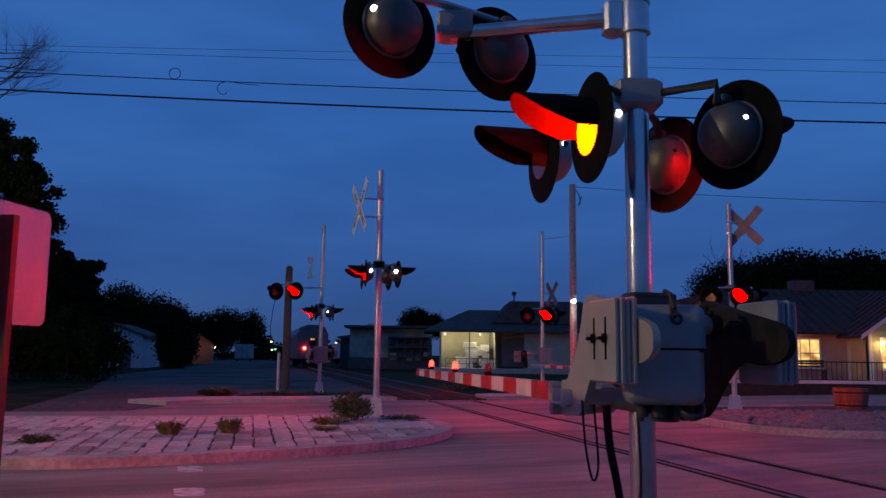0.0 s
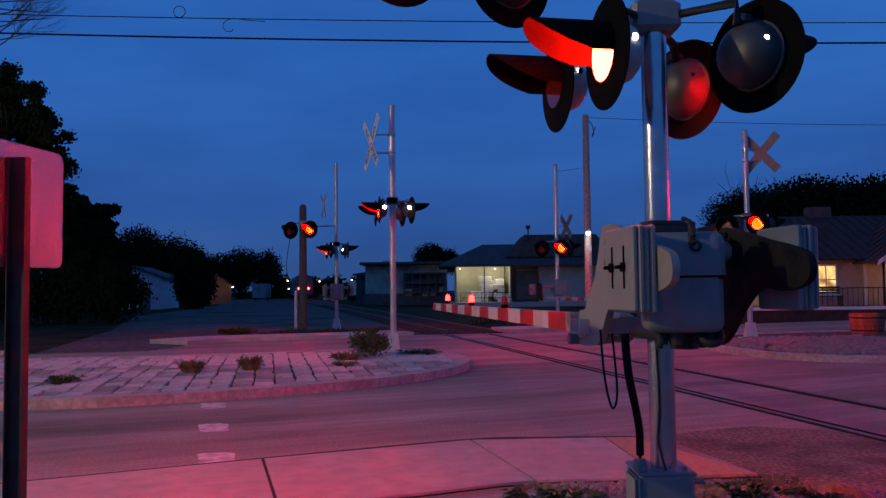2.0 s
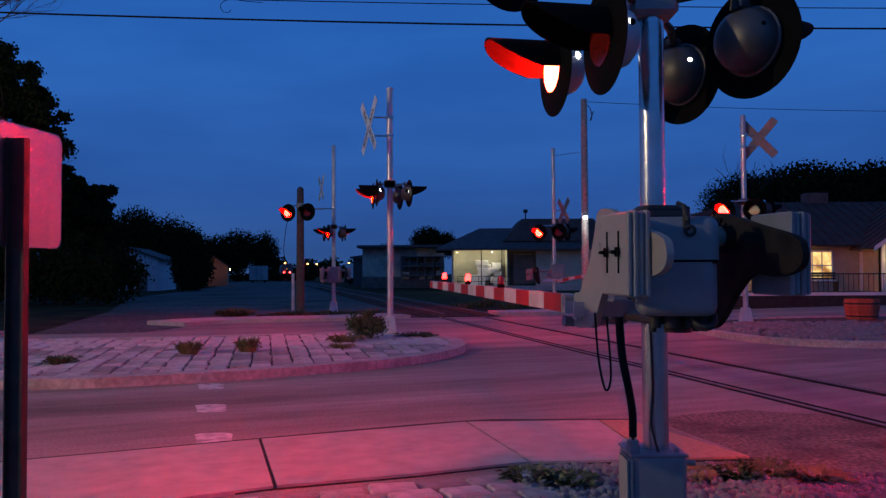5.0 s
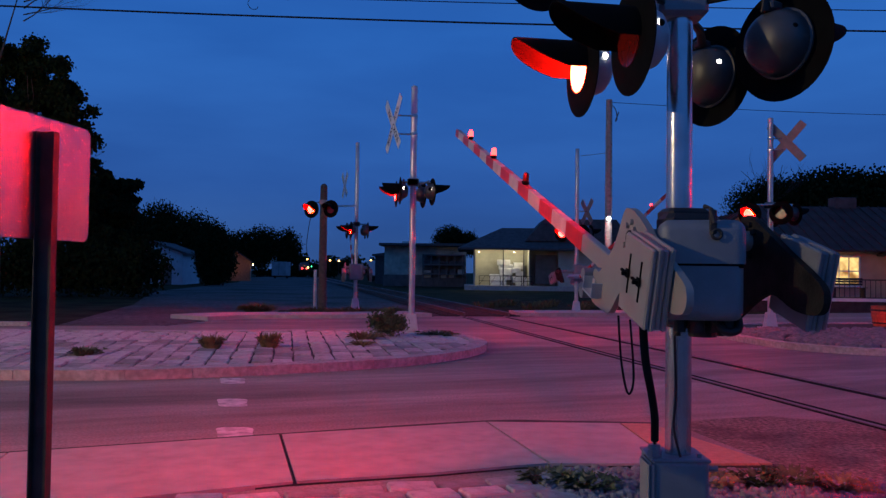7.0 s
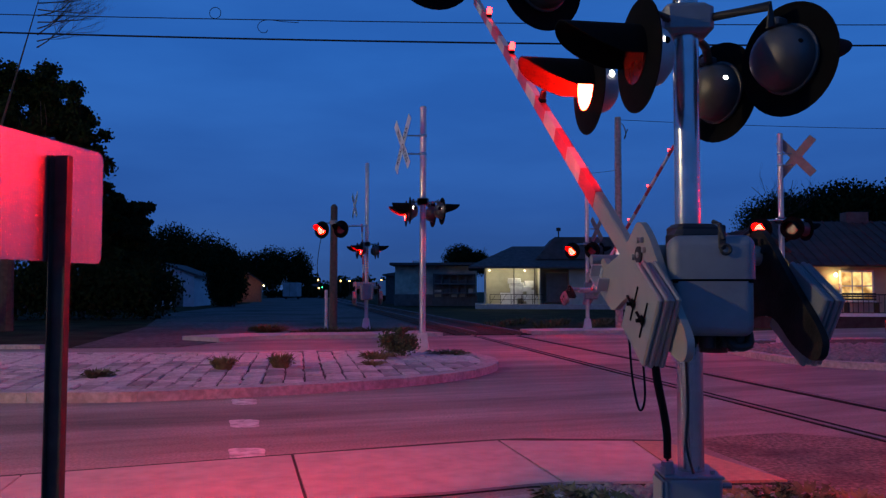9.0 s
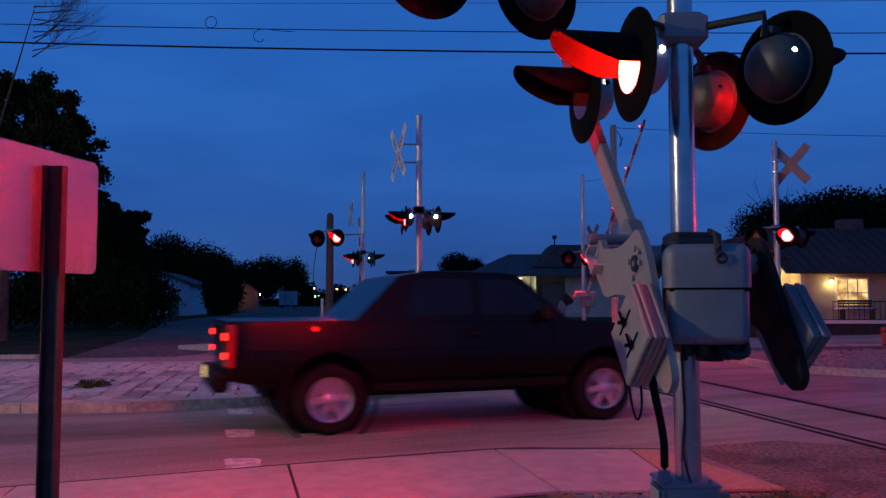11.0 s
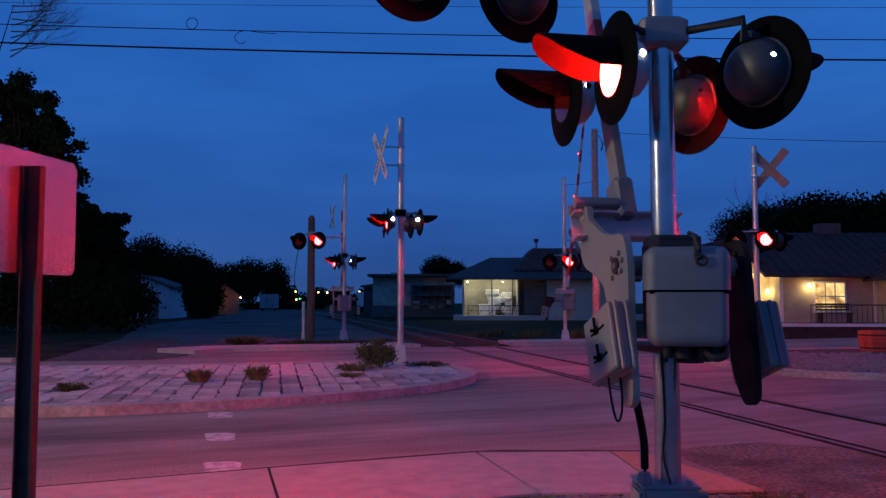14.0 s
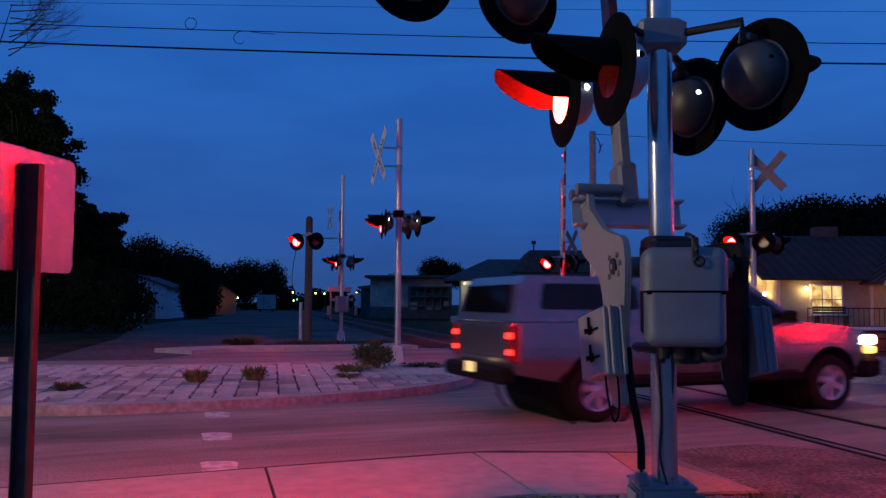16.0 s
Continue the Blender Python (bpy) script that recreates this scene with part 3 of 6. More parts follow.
def mast(parent, x, y, h, r=0.07, material=None, base=True):
    part("mast", M().tube((x, y, 0), (x, y, h), r, r, 24), material or MASTMET, parent, "", True)
    part("mast_cap", M().lathe([(0.0, h + 0.03), (0.05, h + 0.025), (r + 0.006, h + 0.0), (r + 0.006, h - 0.04)], 20, 0, Matrix.Translation((x, y, 0)) @ pose(0, 0, 0, 90)), material or ALU, parent, "", True)
    if base:
        b = M()
        b.prism([(-0.26, -0.26), (0.26, -0.26), (0.26, 0.26), (-0.26, 0.26)], 0.0, 0.03, 0, Matrix.Translation((x, y, 0)))
        bb = [(-0.15, -0.15, 0.03), (0.15, -0.15, 0.03), (0.15, 0.15, 0.03), (-0.15, 0.15, 0.03), (-0.10, -0.10, 0.42), (0.10, -0.10, 0.42), (0.10, 0.10, 0.42), (-0.10, 0.10, 0.42)]
        b.add(bb, [(0, 1, 5, 4), (1, 2, 6, 5), (2, 3, 7, 6), (3, 0, 4, 7), (4, 5, 6, 7)], 0, Matrix.Translation((x, y, 0)))
        part("mast_base", b, ALU, parent)


def lamp_pair(parent, mx, my, z, bearing, out, half, phases, peeps=(0, 0), hood=0.38):
    """Two lamps side by side on a cross arm, out metres before the mast."""
    R = facing(bearing)
    mid = Vector((mx, my, 0)) + R @ Vector((0, out, 0))
    arm = M()
    l, r = mid + R @ Vector((-half, -0.10, 0)), mid + R @ Vector((half, -0.10, 0))
    c = Vector((mx, my, 0)) + R @ Vector((0, max(out - 0.1, 0.0), 0))
    zz = z + 0.24
    arm.pipe([(l.x, l.y, z + 0.18), (l.x, l.y, zz), (c.x, c.y, zz), (r.x, r.y, zz), (r.x, r.y, z + 0.18)], 0.026, 10)
    arm.pipe([(mx, my, zz), (c.x, c.y, zz)], 0.03, 10)
    part("cross_arm", arm, GALV, parent, "", True)
    jb = M().box((mx, my, zz), (0.26, 0.22, 0.17), ch=0.02)
    part("junction_box", jb, CASE, parent)
    for sgn, ph, pp in ((-1, phases[0], peeps[0]), (1, phases[1], peeps[1])):
        p = mid + R @ Vector((sgn * half, 0, 0))
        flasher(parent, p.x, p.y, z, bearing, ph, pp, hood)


# near signal with its gate
NX, NY = 1.17, 4.58
near = thing("crossing_signal", pose(0, 0, 0), "galvanised crossing signal mast with red flashing lamps and gate mechanism", "crossing signal", "crossing signals")
mast(near, NX, NY, 5.8, 0.0705, GALV, False)
flasher(near, 0.85, 4.38, 2.735, 259, "A", -1, 0.43, LENS_ON, ALU)
flasher(near, 0.69, 5.15, 2.765, 259, "B", -1, 0.43, LENS_ON, ALU)
flasher(near, 1.68, 4.40, 2.71, 58, "A", 0.9, 0.38, LENS_ON)
flasher(near, 1.50, 5.05, 2.69, 60, "B", 0.9, 0.38, LENS_ON)
part("junction_box", M().box((NX, NY, 2.98), (0.27, 0.22, 0.17), ch=0.025), CASE, near)
part("cross_arm", M().pipe([(0.96, 4.40, 2.90), (0.96, 4.40, 2.97), (NX, NY, 2.97), (0.84, 5.17, 2.97), (0.84, 5.17, 2.90)], 0.026, 10), DARKMET, near, "", True)
part("cross_arm", M().pipe([(1.55, 4.32, 2.86), (1.55, 4.32, 2.98), (NX, NY, 2.98), (1.36, 4.86, 2.92), (1.42, 5.0, 2.86)], 0.026, 10), DARKMET, near, "", True)
# cantilevered pair on a pipe
cant = M().tube((NX, NY, 3.46), (0.10, 4.86, 3.46), 0.045, None, 16)
cant.tube((NX, NY, 3.36), (NX, NY, 3.56), 0.085, None, 20)
for dz in (-0.09, 0.09):
    cant.tube((NX, NY, 3.46 + dz - 0.012), (NX, NY, 3.46 + dz + 0.012), 0.092, None, 20)
cant.box((NX - 0.12, NY + 0.03, 3.46), (0.12, 0.14, 0.2), ch=0.02)
part("cantilever_pipe", cant, GALV, near, "", True)
part("cantilever_box", M().box((0.12, 4.86, 3.50), (0.22, 0.2, 0.16), ch=0.02), CASE, near)
for (px, py), ph in (((-0.27, 4.60), "A"), ((0.39, 5.00), "B")):
    flasher(near, px, py, 3.38, -31, ph, -1, 0.3, LENS_ON)
part("cantilever_arm", M().pipe([(-0.27, 4.54, 3.58), (0.06, 4.80, 3.62), (0.39, 4.94, 3.58)], 0.026, 10), GALV, near, "", True)

# split base box and flexible conduit
BX = NX - 0.02
jb = M().soft((BX, NY, 0.245), (0.30, 0.32, 0.49), 0.03)
jb.box((BX, NY, 0.485), (0.312, 0.332, 0.018), ch=0.006)
jb.box((BX - 0.155, NY - 0.05, 0.26), (0.03, 0.24, 0.42), ch=0.010)
jb.tube((BX - 0.13, NY - 0.10, 0.48), (BX - 0.13, NY - 0.10, 0.56), 0.030, None, 12)
jb.tube((BX - 0.13, NY - 0.10, 0.50), (BX - 0.13, NY - 0.10, 0.53), 0.038, None, 6)
jb.tube((BX + 0.14, NY - 0.12, 0.44), (BX + 0.20, NY - 0.12, 0.44), 0.016, None, 8)
for i in range(4):
    a = radians(45 + 90 * i)
    jb.tube((BX + 0.15 * math.cos(a), NY + 0.15 * math.sin(a), 0.48), (BX + 0.15 * math.cos(a), NY + 0.15 * math.sin(a), 0.515), 0.013, None, 8)
part("base_box", jb, CASE, near)
part("base_cover", M().box((BX - 0.178, NY - 0.08, 0.27), (0.014, 0.19, 0.40), ch=0.006), PALE, near, "pale cover plate")
part("base_plinth", M().box((BX, NY, -0.06), (0.56, 0.58, 0.14), ch=0.02), CONCRETE, near)

# gate mechanism: fixed housing
GU = Vector((-0.187, 0.982, 0))
GM = pose(1.20, 4.26, 1.66, 0, 0, 10.0)
gate = thing("crossing_gate", GM, "grey gate mechanism with counterweights and a red and white striped arm", "crossing gate", "crossing gates")
hb = M()
def round_rect(cx, cy, w, d, r, n=5):
    """A rectangle with round corners, as an outline."""
    out = []
    for q, (sx, sy) in enumerate(((1, 1), (-1, 1), (-1, -1), (1, -1))):
        out += [(cx + sx * (w / 2 - r) + r * math.cos(math.pi / 2 * (q + i / n)), cy + sy * (d / 2 - r) + r * math.sin(math.pi / 2 * (q + i / n))) for i in range(n + 1)]
    return out


hb.soft((-0.012, 0, -0.29), (0.382, 0.225, 0.236), 0.05)
hb.prism(round_rect(-0.012, 0, 0.383, 0.226, 0.05), -0.30, -0.142)
HT = pose(-0.06, -0.15, 0, 0, 0, -19)
cast = part("housing", hb, CASE, gate, "grey cast housing with hinged lid", True, HT)
part("lid", M().soft((-0.015, 0, -0.012), (0.408, 0.25, 0.19), 0.055).prism(round_rect(-0.015, 0, 0.409, 0.251, 0.055), -0.131, -0.02), CASE, cast, "rounded cast lid", True)
part("lid_seal", M().box((-0.012, 0, -0.135), (0.372, 0.215, 0.03)), BLACK, cast, "dark rubber lid seal")
for k, hx in enumerate((-0.11, -0.03, 0.06, 0.12)):
    part("cable_gland", M().tube((hx, 0.02, -0.47), (hx, 0.02, -0.39), 0.03 + 0.012 * (k % 2), None, 12), DARKMET, cast, "", True)
hw = M().pipe(smooth_line([(0.06, 0.0, -0.41), (0.10, -0.05, -0.46), (0.16, -0.04, -0.45), (0.17, 0.02, -0.40)], 5), 0.02, 8)
part("cable_elbow", hw, DARKMET, cast, "", True)
# dark block added for the black shade between housing and mast
part("gap_block", M().box((-0.05, 0.04, -0.12), (0.30, 0.17, 0.50), ch=0.03), DARKMET, gate, "dark block giving the shaded gap behind the housing")
lt = M().box((0.03, -0.265, 0.07), (0.035, 0.02, 0.12), ch=0.006)
lt.pipe([(0.0, -0.2, 0.15), (0.02, -0.27, 0.13), (0.035, -0.285, 0.06)], 0.012, 8)
lt.lathe([(0.022, 0.0), (0.03, 0.006), (0.022, 0.012), (0.014, 0.006)], 12, 0, pose(0.045, -0.29, 0.01), True)
part("latch", lt, DARKMET, gate, "", False, pose(-0.06, -0.15, 0, 0, 0, -19) @ pose(0, 0.143, 0))
for dz in (-0.18, 0.12):
    part("mast_clamp", M().box((0.0, 0.2, dz), (0.24, 0.18, 0.10), ch=0.02), DARKMET, gate)
clampm = M()
clampm.tube((0.0, -0.02, -0.5), (0.0, -0.02, -0.40), 0.07, None, 14)
clampm.box((0.0, 0.10, -0.43), (0.34, 0.40, 0.05), ch=0.015)
for k in (-0.12, 0.12):
    clampm.tube((k, 0.02, -0.50), (k, 0.02, -0.40), 0.02, None, 8)
part("mounting_bracket", clampm, DARKMET, gate)
SHAFT_U = 0.13
part("shaft", M().tube((-0.34, SHAFT_U, 0), (0.38, SHAFT_U, 0), 0.045, None, 18), DARKMET, gate, "", True)

# turning part: side arms, counterweights, cross beam, striped arm
ARM_W, ARM_S = -0.42, -0.06


# the right-hand arm is coloured near black, its left twin pale
ARMIRON = mat("dark_arm_iron", (0.010, 0.010, 0.010), 0.75, vary=0.4, scale=9, bump=0.2, dirt=(0.04, 0.035, 0.03), dirt_scale=5, dirt_amount=0.5, spec=0.15)


def turning(parent, s0, s1, beam_u=0.42):
    """Side arms with counterweights and cross beam, in the space of the shaft."""
    sub = part("gate_frame", M().tube((s0 - 0.02, 0, 0), (s1 + 0.02, 0, 0), 0.055, None, 16), PALE, parent, "pale steel arm carrier", True)
    for s, mt in ((s0, PALE), (s1, ARMIRON)):
        sgn = -1 if s < 0 else 1
        side = smooth_line([(-0.64, -0.19), (-0.715, -0.15), (-0.725, -0.08), (-0.66, -0.02), (-0.35, 0.05), (-0.1, 0.13), (0.05, 0.15), (0.13, 0.12), (0.18, 0.0), (0.25, -0.13), (0.35, -0.24), (0.42, -0.31), (0.51, -0.325), (0.52, -0.50),
                            (0.30, -0.505), (0.19, -0.477), (0.07, -0.323), (-0.06, -0.22), (-0.3, -0.20), (-0.5, -0.21)], 4, True)
        if s > 0:
            side = smooth_line([(-0.64, -0.19), (-0.715, -0.15), (-0.725, -0.08), (-0.66, -0.02), (-0.35, 0.05), (-0.1, 0.11), (0.05, 0.13), (0.13, 0.06), (0.16, -0.1), (0.19, -0.3), (0.20, -0.49), (0.10, -0.5), (0.0, -0.44), (-0.14, -0.30), (-0.3, -0.20), (-0.5, -0.21)], 4, True)
        m = M().prism(side, s - 0.018, s + 0.018, 0, None, "x")
        for u, w in ((0.0, 0.0), (0.05, 0.06), (-0.05, 0.06), (0.06, -0.05), (-0.04, -0.07), (0.0, 0.09)):
            m.tube((s - 0.035, u, w), (s + 0.035, u, w), 0.016, None, 8)
        part("side_arm", m, mt, sub, "", True)
        cw = M()
        for q in range(4):
            cw.box((s + sgn * (0.036 + 0.029 * q), -0.40, -0.10), (0.027, 0.355 - 0.01 * (q % 2), 0.405 - 0.014 * (q % 2)), ch=0.008)
        part("counterweight", cw, CASE if s > 0 else PALE, sub, "stacked steel counterweight plates", False)
        for du in (-0.072, 0.072):
            sl = M().box((s + sgn * 0.138, -0.40 + du, -0.09), (0.008, 0.012, 0.20), ch=0.002)
            sl.box((s + sgn * 0.146, -0.40 + du, -0.09), (0.012, 0.045, 0.045), ch=0.006)
            sl.tube((s + sgn * 0.175, -0.40 + du, -0.09), (s, -0.40 + du, -0.09), 0.010, None, 6)
            sl.tube((s + sgn * 0.150, -0.40 + du, -0.09), (s + sgn * 0.150, -0.33 + du, -0.09), 0.008, None, 6)
            part("clamp_bolt", sl, BLACK, sub)
    bm_ = M()
    c0, c1 = s0 - 0.08, s1 - 0.06
    mid, ln = 0.5 * (c0 + c1), c1 - c0
    bm_.box((mid, beam_u, -0.44), (ln, 0.165, 0.012))
    bm_.box((mid, beam_u + 0.077, -0.40), (ln, 0.012, 0.08))
    bm_.box((mid, beam_u - 0.077, -0.40), (ln, 0.012, 0.08))
    for k in range(7):
        bm_.tube((c0 + 0.04 + 0.095 * k, beam_u - 0.045 + 0.09 * (k % 2), -0.46), (c0 + 0.04 + 0.095 * k, beam_u - 0.045 + 0.09 * (k % 2), -0.43), 0.011, None, 6)
    part("cross_beam", bm_, ALU, sub, "aluminium channel with bolts")
    return sub


ARMWHITE = mat("worn_white_sheeting", (0.50, 0.485, 0.46), 0.6, vary=0.12, scale=5, dirt=(0.30, 0.28, 0.26), dirt_scale=4, dirt_amount=0.5)


def striped_arm(parent, s, w, u0, u1, h0=0.13, h1=0.09, lamps=(), first=0):
    """Red and white bands, each a piece, and the lamps on the arm."""
    u, k = u1, 0
    while u > u0 + 0.02:
        a = max(u0, u - (first if first and k == 0 else 0.4075))
        f = lambda t: h0 + (h1 - h0) * (t - u0) / (u1 - u0)
        m = M()
        p = []
        for t in (a + 0.001, u - 0.001):
            hh = f(t) / 2
            p += [(s - 0.028, t, w - hh), (s + 0.028, t, w - hh), (s + 0.028, t, w + hh), (s - 0.028, t, w + hh)]
        m.add(p, [(0, 1, 2, 3), (7, 6, 5, 4), (0, 4, 5, 1), (1, 5, 6, 2), (2, 6, 7, 3), (3, 7, 4, 0)])
        part("arm_band", m, RED if k % 2 == 0 else ARMWHITE, parent)
        u, k = a, k + 1
    for lu, lit in lamps:
        b = M().box((s, lu, w + 0.075), (0.06, 0.08, 0.04), ch=0.01)
        lp = part("arm_lamp", b, BLACK, parent)
        c = M().lathe([(0.0, 0.085), (0.022, 0.077), (0.030, 0.05), (0.030, 0.0), (0.0, 0.0)], 14, 0, Matrix.Translation((s, lu, w + 0.09)) @ pose(0, 0, 0, 90))
        part("lamp_lens", c, ARM_LAMP if lit else LENS_OFF, lp, "red gate lamp", True)


frame_near = turning(gate, -0.31, 0.35)
hold = M()
hold.box((ARM_S, 0.60, ARM_W), (0.12, 0.26, 0.17), ch=0.02)
for dz in (-0.06, 0.06):
    hold.tube((ARM_S - 0.32, 0.55, ARM_W + dz), (ARM_S - 0.05, 0.55, ARM_W + dz), 0.035, None, 12)
part("arm_socket", hold, CASE, frame_near, "bolted arm socket with shear pins")
arm_near = part("gate_arm", M().box((ARM_S, 4.05, ARM_W), (0.045, 6.8, 0.10), ch=0.01).box((ARM_S, 1.09, ARM_W), (0.06, 0.815, 0.138), ch=0.008), PALE, frame_near, "striped gate arm")
striped_arm(frame_near, ARM_S, ARM_W, 1.5, 7.47, lamps=((6.41, True), (4.9, True), (3.375, False)), first=0.26)
part("label_plate", M().box((-0.332, 0.50, -0.42), (0.006, 0.09, 0.10), ch=0.002), ALU, frame_near, "small metal label plate")

# conduits under the mechanism
cd = M()
pts = smooth_line([(0.90, 4.24, 1.24), (0.915, 4.24, 1.04), (0.96, 4.30, 0.86), (1.005, 4.42, 0.72), (1.02, 4.48, 0.62), (1.02, 4.48, 0.5)], 6)
cd.pipe(pts, 0.021, 10)
part("flexible_conduit", cd, RUBBER, near, "black flexible conduit", True)
c2 = M().pipe(smooth_line([(0.78, 4.26, 1.26), (0.79, 4.22, 1.02), (0.82, 4.20, 0.87), (0.85, 4.21, 0.95), (0.84, 4.26, 1.24)], 6), 0.006, 6)
part("loose_cable", c2, RUBBER, near, "", True)
c3 = M().pipe(smooth_line([(1.10, 4.40, 1.22), (1.13, 4.47, 0.85), (1.12, 4.47, 0.65), (1.15, 4.45, 0.5)], 6), 0.007, 6)
part("bonding_cable", c3, DARKMET, near, "", True)

# signal on the island
sig_i = thing("crossing_signal", pose(-1.22, 18.55, 0.10), "aluminium crossing signal mast with crossbuck on the cobbled island", "crossing signal", "crossing signals")
mast(sig_i, 0, 0, 5.58)
crossbuck(sig_i, -0.45, -0.05, 4.72, 247, 1.5)
for z in (4.92, 4.5):
    br = M().tube((-0.46, -0.05, z), (0, 0, z), 0.018, None, 8).tube((0, 0, z - 0.03), (0, 0, z + 0.03), 0.085, None, 16)
    part("crossbuck_bracket", br, GALV, sig_i)
lamp_pair(sig_i, 0, 0, 3.16, 259, 0.36, 0.40, ("A", "B"), (-1, 0))
lamp_pair(sig_i, 0, 0, 3.16, 72, 0.36, 0.40, ("B", "A"), (0, 1))

# signal and gate on the far left of the track
sig_l = thing("crossing_signal", pose(-4.12, 30.6, 0.02), "tall far crossing signal mast with gate", "crossing signal", "crossing signals")
mast(sig_l, 0, 0, 6.25)
crossbuck(sig_l, -0.44, 0.0, 4.68, 248, 1.15)
lamp_pair(sig_l, 0, 0, 2.97, 250, 0.30, 0.38, ("B", "A"), (0, -1))
lamp_pair(sig_l, 0, 0, 2.97, 75, 0.40, 0.36, ("A", "B"), (1, 0))
part("guy_rod", M().tube((0, 0, 3.9), (-0.83, -2.0, 3.72), 0.03, None, 8), ALU, sig_l)
part("gate_housing", M().box((0.05, -0.2, 1.42), (0.5, 0.36, 0.6), ch=0.04), CASE, sig_l)
gate_l = thing("crossing_gate", pose(-4.07, 30.45, 1.6, 0, 0, 10.8), "far grey gate mechanism with a striped arm", "crossing gate", "crossing gates")
part("shaft", M().tube((-0.5, 0, 0), (0.5, 0, 0), 0.05, None, 12), DARKMET, gate_l)
frame_l = turning(gate_l, -0.42, 0.42)
striped_arm(frame_l, -0.1, -0.44, 0.5, 3.4, 0.12, 0.10)

# wooden post with a lamp pair
post = thing("lamp_post", pose(-4.98, 28.4, 0), "weathered wooden post carrying two red flashing lamps", "signal post", "crossing signals")
part("post", M().tube((0, 0, -0.1), (0, 0, 4.42), 0.15, 0.12, 14).tube((0, 0, 4.42), (0, 0, 4.5), 0.12, 0.05, 14), DARKWOOD, post, "", True)
part("side_pipe", M().tube((-0.24, -0.05, -0.1), (-0.24, -0.05, 1.5), 0.06, None, 10), ALU, post, "", True)
lamp_pair(post, 0, -0.05, 3.60, 204, 0.16, 0.40, ("A", "B"))
part("cable_loop", M().pipe(smooth_line([(-0.35, -0.1, 3.7), (-0.5, -0.1, 2.9), (-0.55, -0.1, 2.2), (-0.4, -0.1, 1.7)], 6), 0.012, 6), RUBBER, post)

# signal and gate beyond the track, right
sig_m = thing("crossing_signal", pose(4.06, 30.2, 0.05), "far aluminium crossing signal mast with gate mechanism", "crossing signal", "crossing signals")
mast(sig_m, 0, 0, 6.0)
crossbuck(sig_m, 0.36, 0.1, 3.72, 68, 1.1, False, 0.0, BACK)
part("crossbuck_bracket", M().tube((0.36, 0.1, 3.72), (0, 0, 3.72), 0.02, None, 8), GALV, sig_m)
lamp_pair(sig_m, 0, 0, 2.90, 214, 0.40, 0.40, ("A", "B"), (0, 0))
lamp_pair(sig_m, 0, 0, 2.90, 75, 0.40, 0.36, ("A", "B"), (1, 0))
part("gate_housing", M().box((0.12, -0.1, 1.45), (0.5, 0.4, 0.62), ch=0.04), CASE, sig_m)
gate_m = thing("crossing_gate", pose(3.76, 30.0, 1.55, 0, 0, -158), "far gate mechanism with a red and white striped arm", "crossing gate", "crossing gates")
part("shaft", M().tube((-0.5, 0, 0), (0.5, 0, 0), 0.05, None, 12), DARKMET, gate_m)
frame_m = turning(gate_m, -0.42, 0.42)
striped_arm(frame_m, -0.1, -0.44, 0.5, 7.1, 0.11, 0.075, lamps=((6.83, True), (5.34, True), (3.85, True)))

# signal in the stone bed
sig_r = thing("crossing_signal", pose(8.08, 22.0, 0.09), "crossing signal mast with plain crossbuck in the stone bed", "crossing signal", "crossing signals")
mast(sig_r, 0, 0, 5.58)
crossbuck(sig_r, 0.40, -0.06, 4.95, 178 + 40, 1.3, False, 0.0, BACK)
for z in (5.05, 4.75):
    br = M().tube((0.40, -0.02, z), (0, 0, z), 0.018, None, 8).tube((0, 0, z - 0.03), (0, 0, z + 0.03), 0.085, None, 16)
    part("crossbuck_bracket", br, GALV, sig_r)
lamp_pair(sig_r, 0, 0, 3.02, 217, 0.45, 0.40, ("A", "B"), (0, 0))
lamp_pair(sig_r, 0, 0, 3.02, 72, 0.45, 0.40, ("A", "B"), (1, -1))

# signal across the street, whose red lamps glint on the near mast
sig_o = thing("crossing_signal", pose(13.0, 8.6, 0.0), "crossing signal mast with two red lamps across the street", "crossing signal", "crossing signals")
mast(sig_o, 0, 0, 5.58)
lamp_pair(sig_o, 0, 0, 2.75, 262, 0.45, 0.40, ("A", "B"))

# ---- street sign seen from behind ----
SM = pose(-2.085, 3.90, 0, 0, 0, -8.5)
sign = thing("street_sign", SM, "blank back of an aluminium road sign on a perforated steel post", "road sign")
pl = []
for cx, cy, a0 in ((0.5 - 0.05, 0.305 - 0.05, 0), (-0.5 + 0.05, 0.305 - 0.05, 90), (-0.5 + 0.05, -0.305 + 0.05, 180), (0.5 - 0.05, -0.305 + 0.05, 270)):
    pl += [(cx + 0.05 * math.cos(radians(a0 + 15 * i)), cy + 0.05 * math.sin(radians(a0 + 15 * i)) + 1.915) for i in range(7)]
part("sign_plate", M().prism(pl, -0.0535, -0.0510, 0, None, "x"), SIGN, sign, "bare aluminium sign back")
up = M()
up.prism([(-0.048, -0.042), (0.048, -0.042), (0.048, -0.036), (0.022, -0.036), (0.022, 0.036), (-0.022, 0.036), (-0.022, -0.036), (-0.048, -0.036)], -0.2, 2.14, 0, pose(0, 0.09, 0, 0, 0, -90))
part("post", up, DARKMET, sign, "dark perforated channel post")

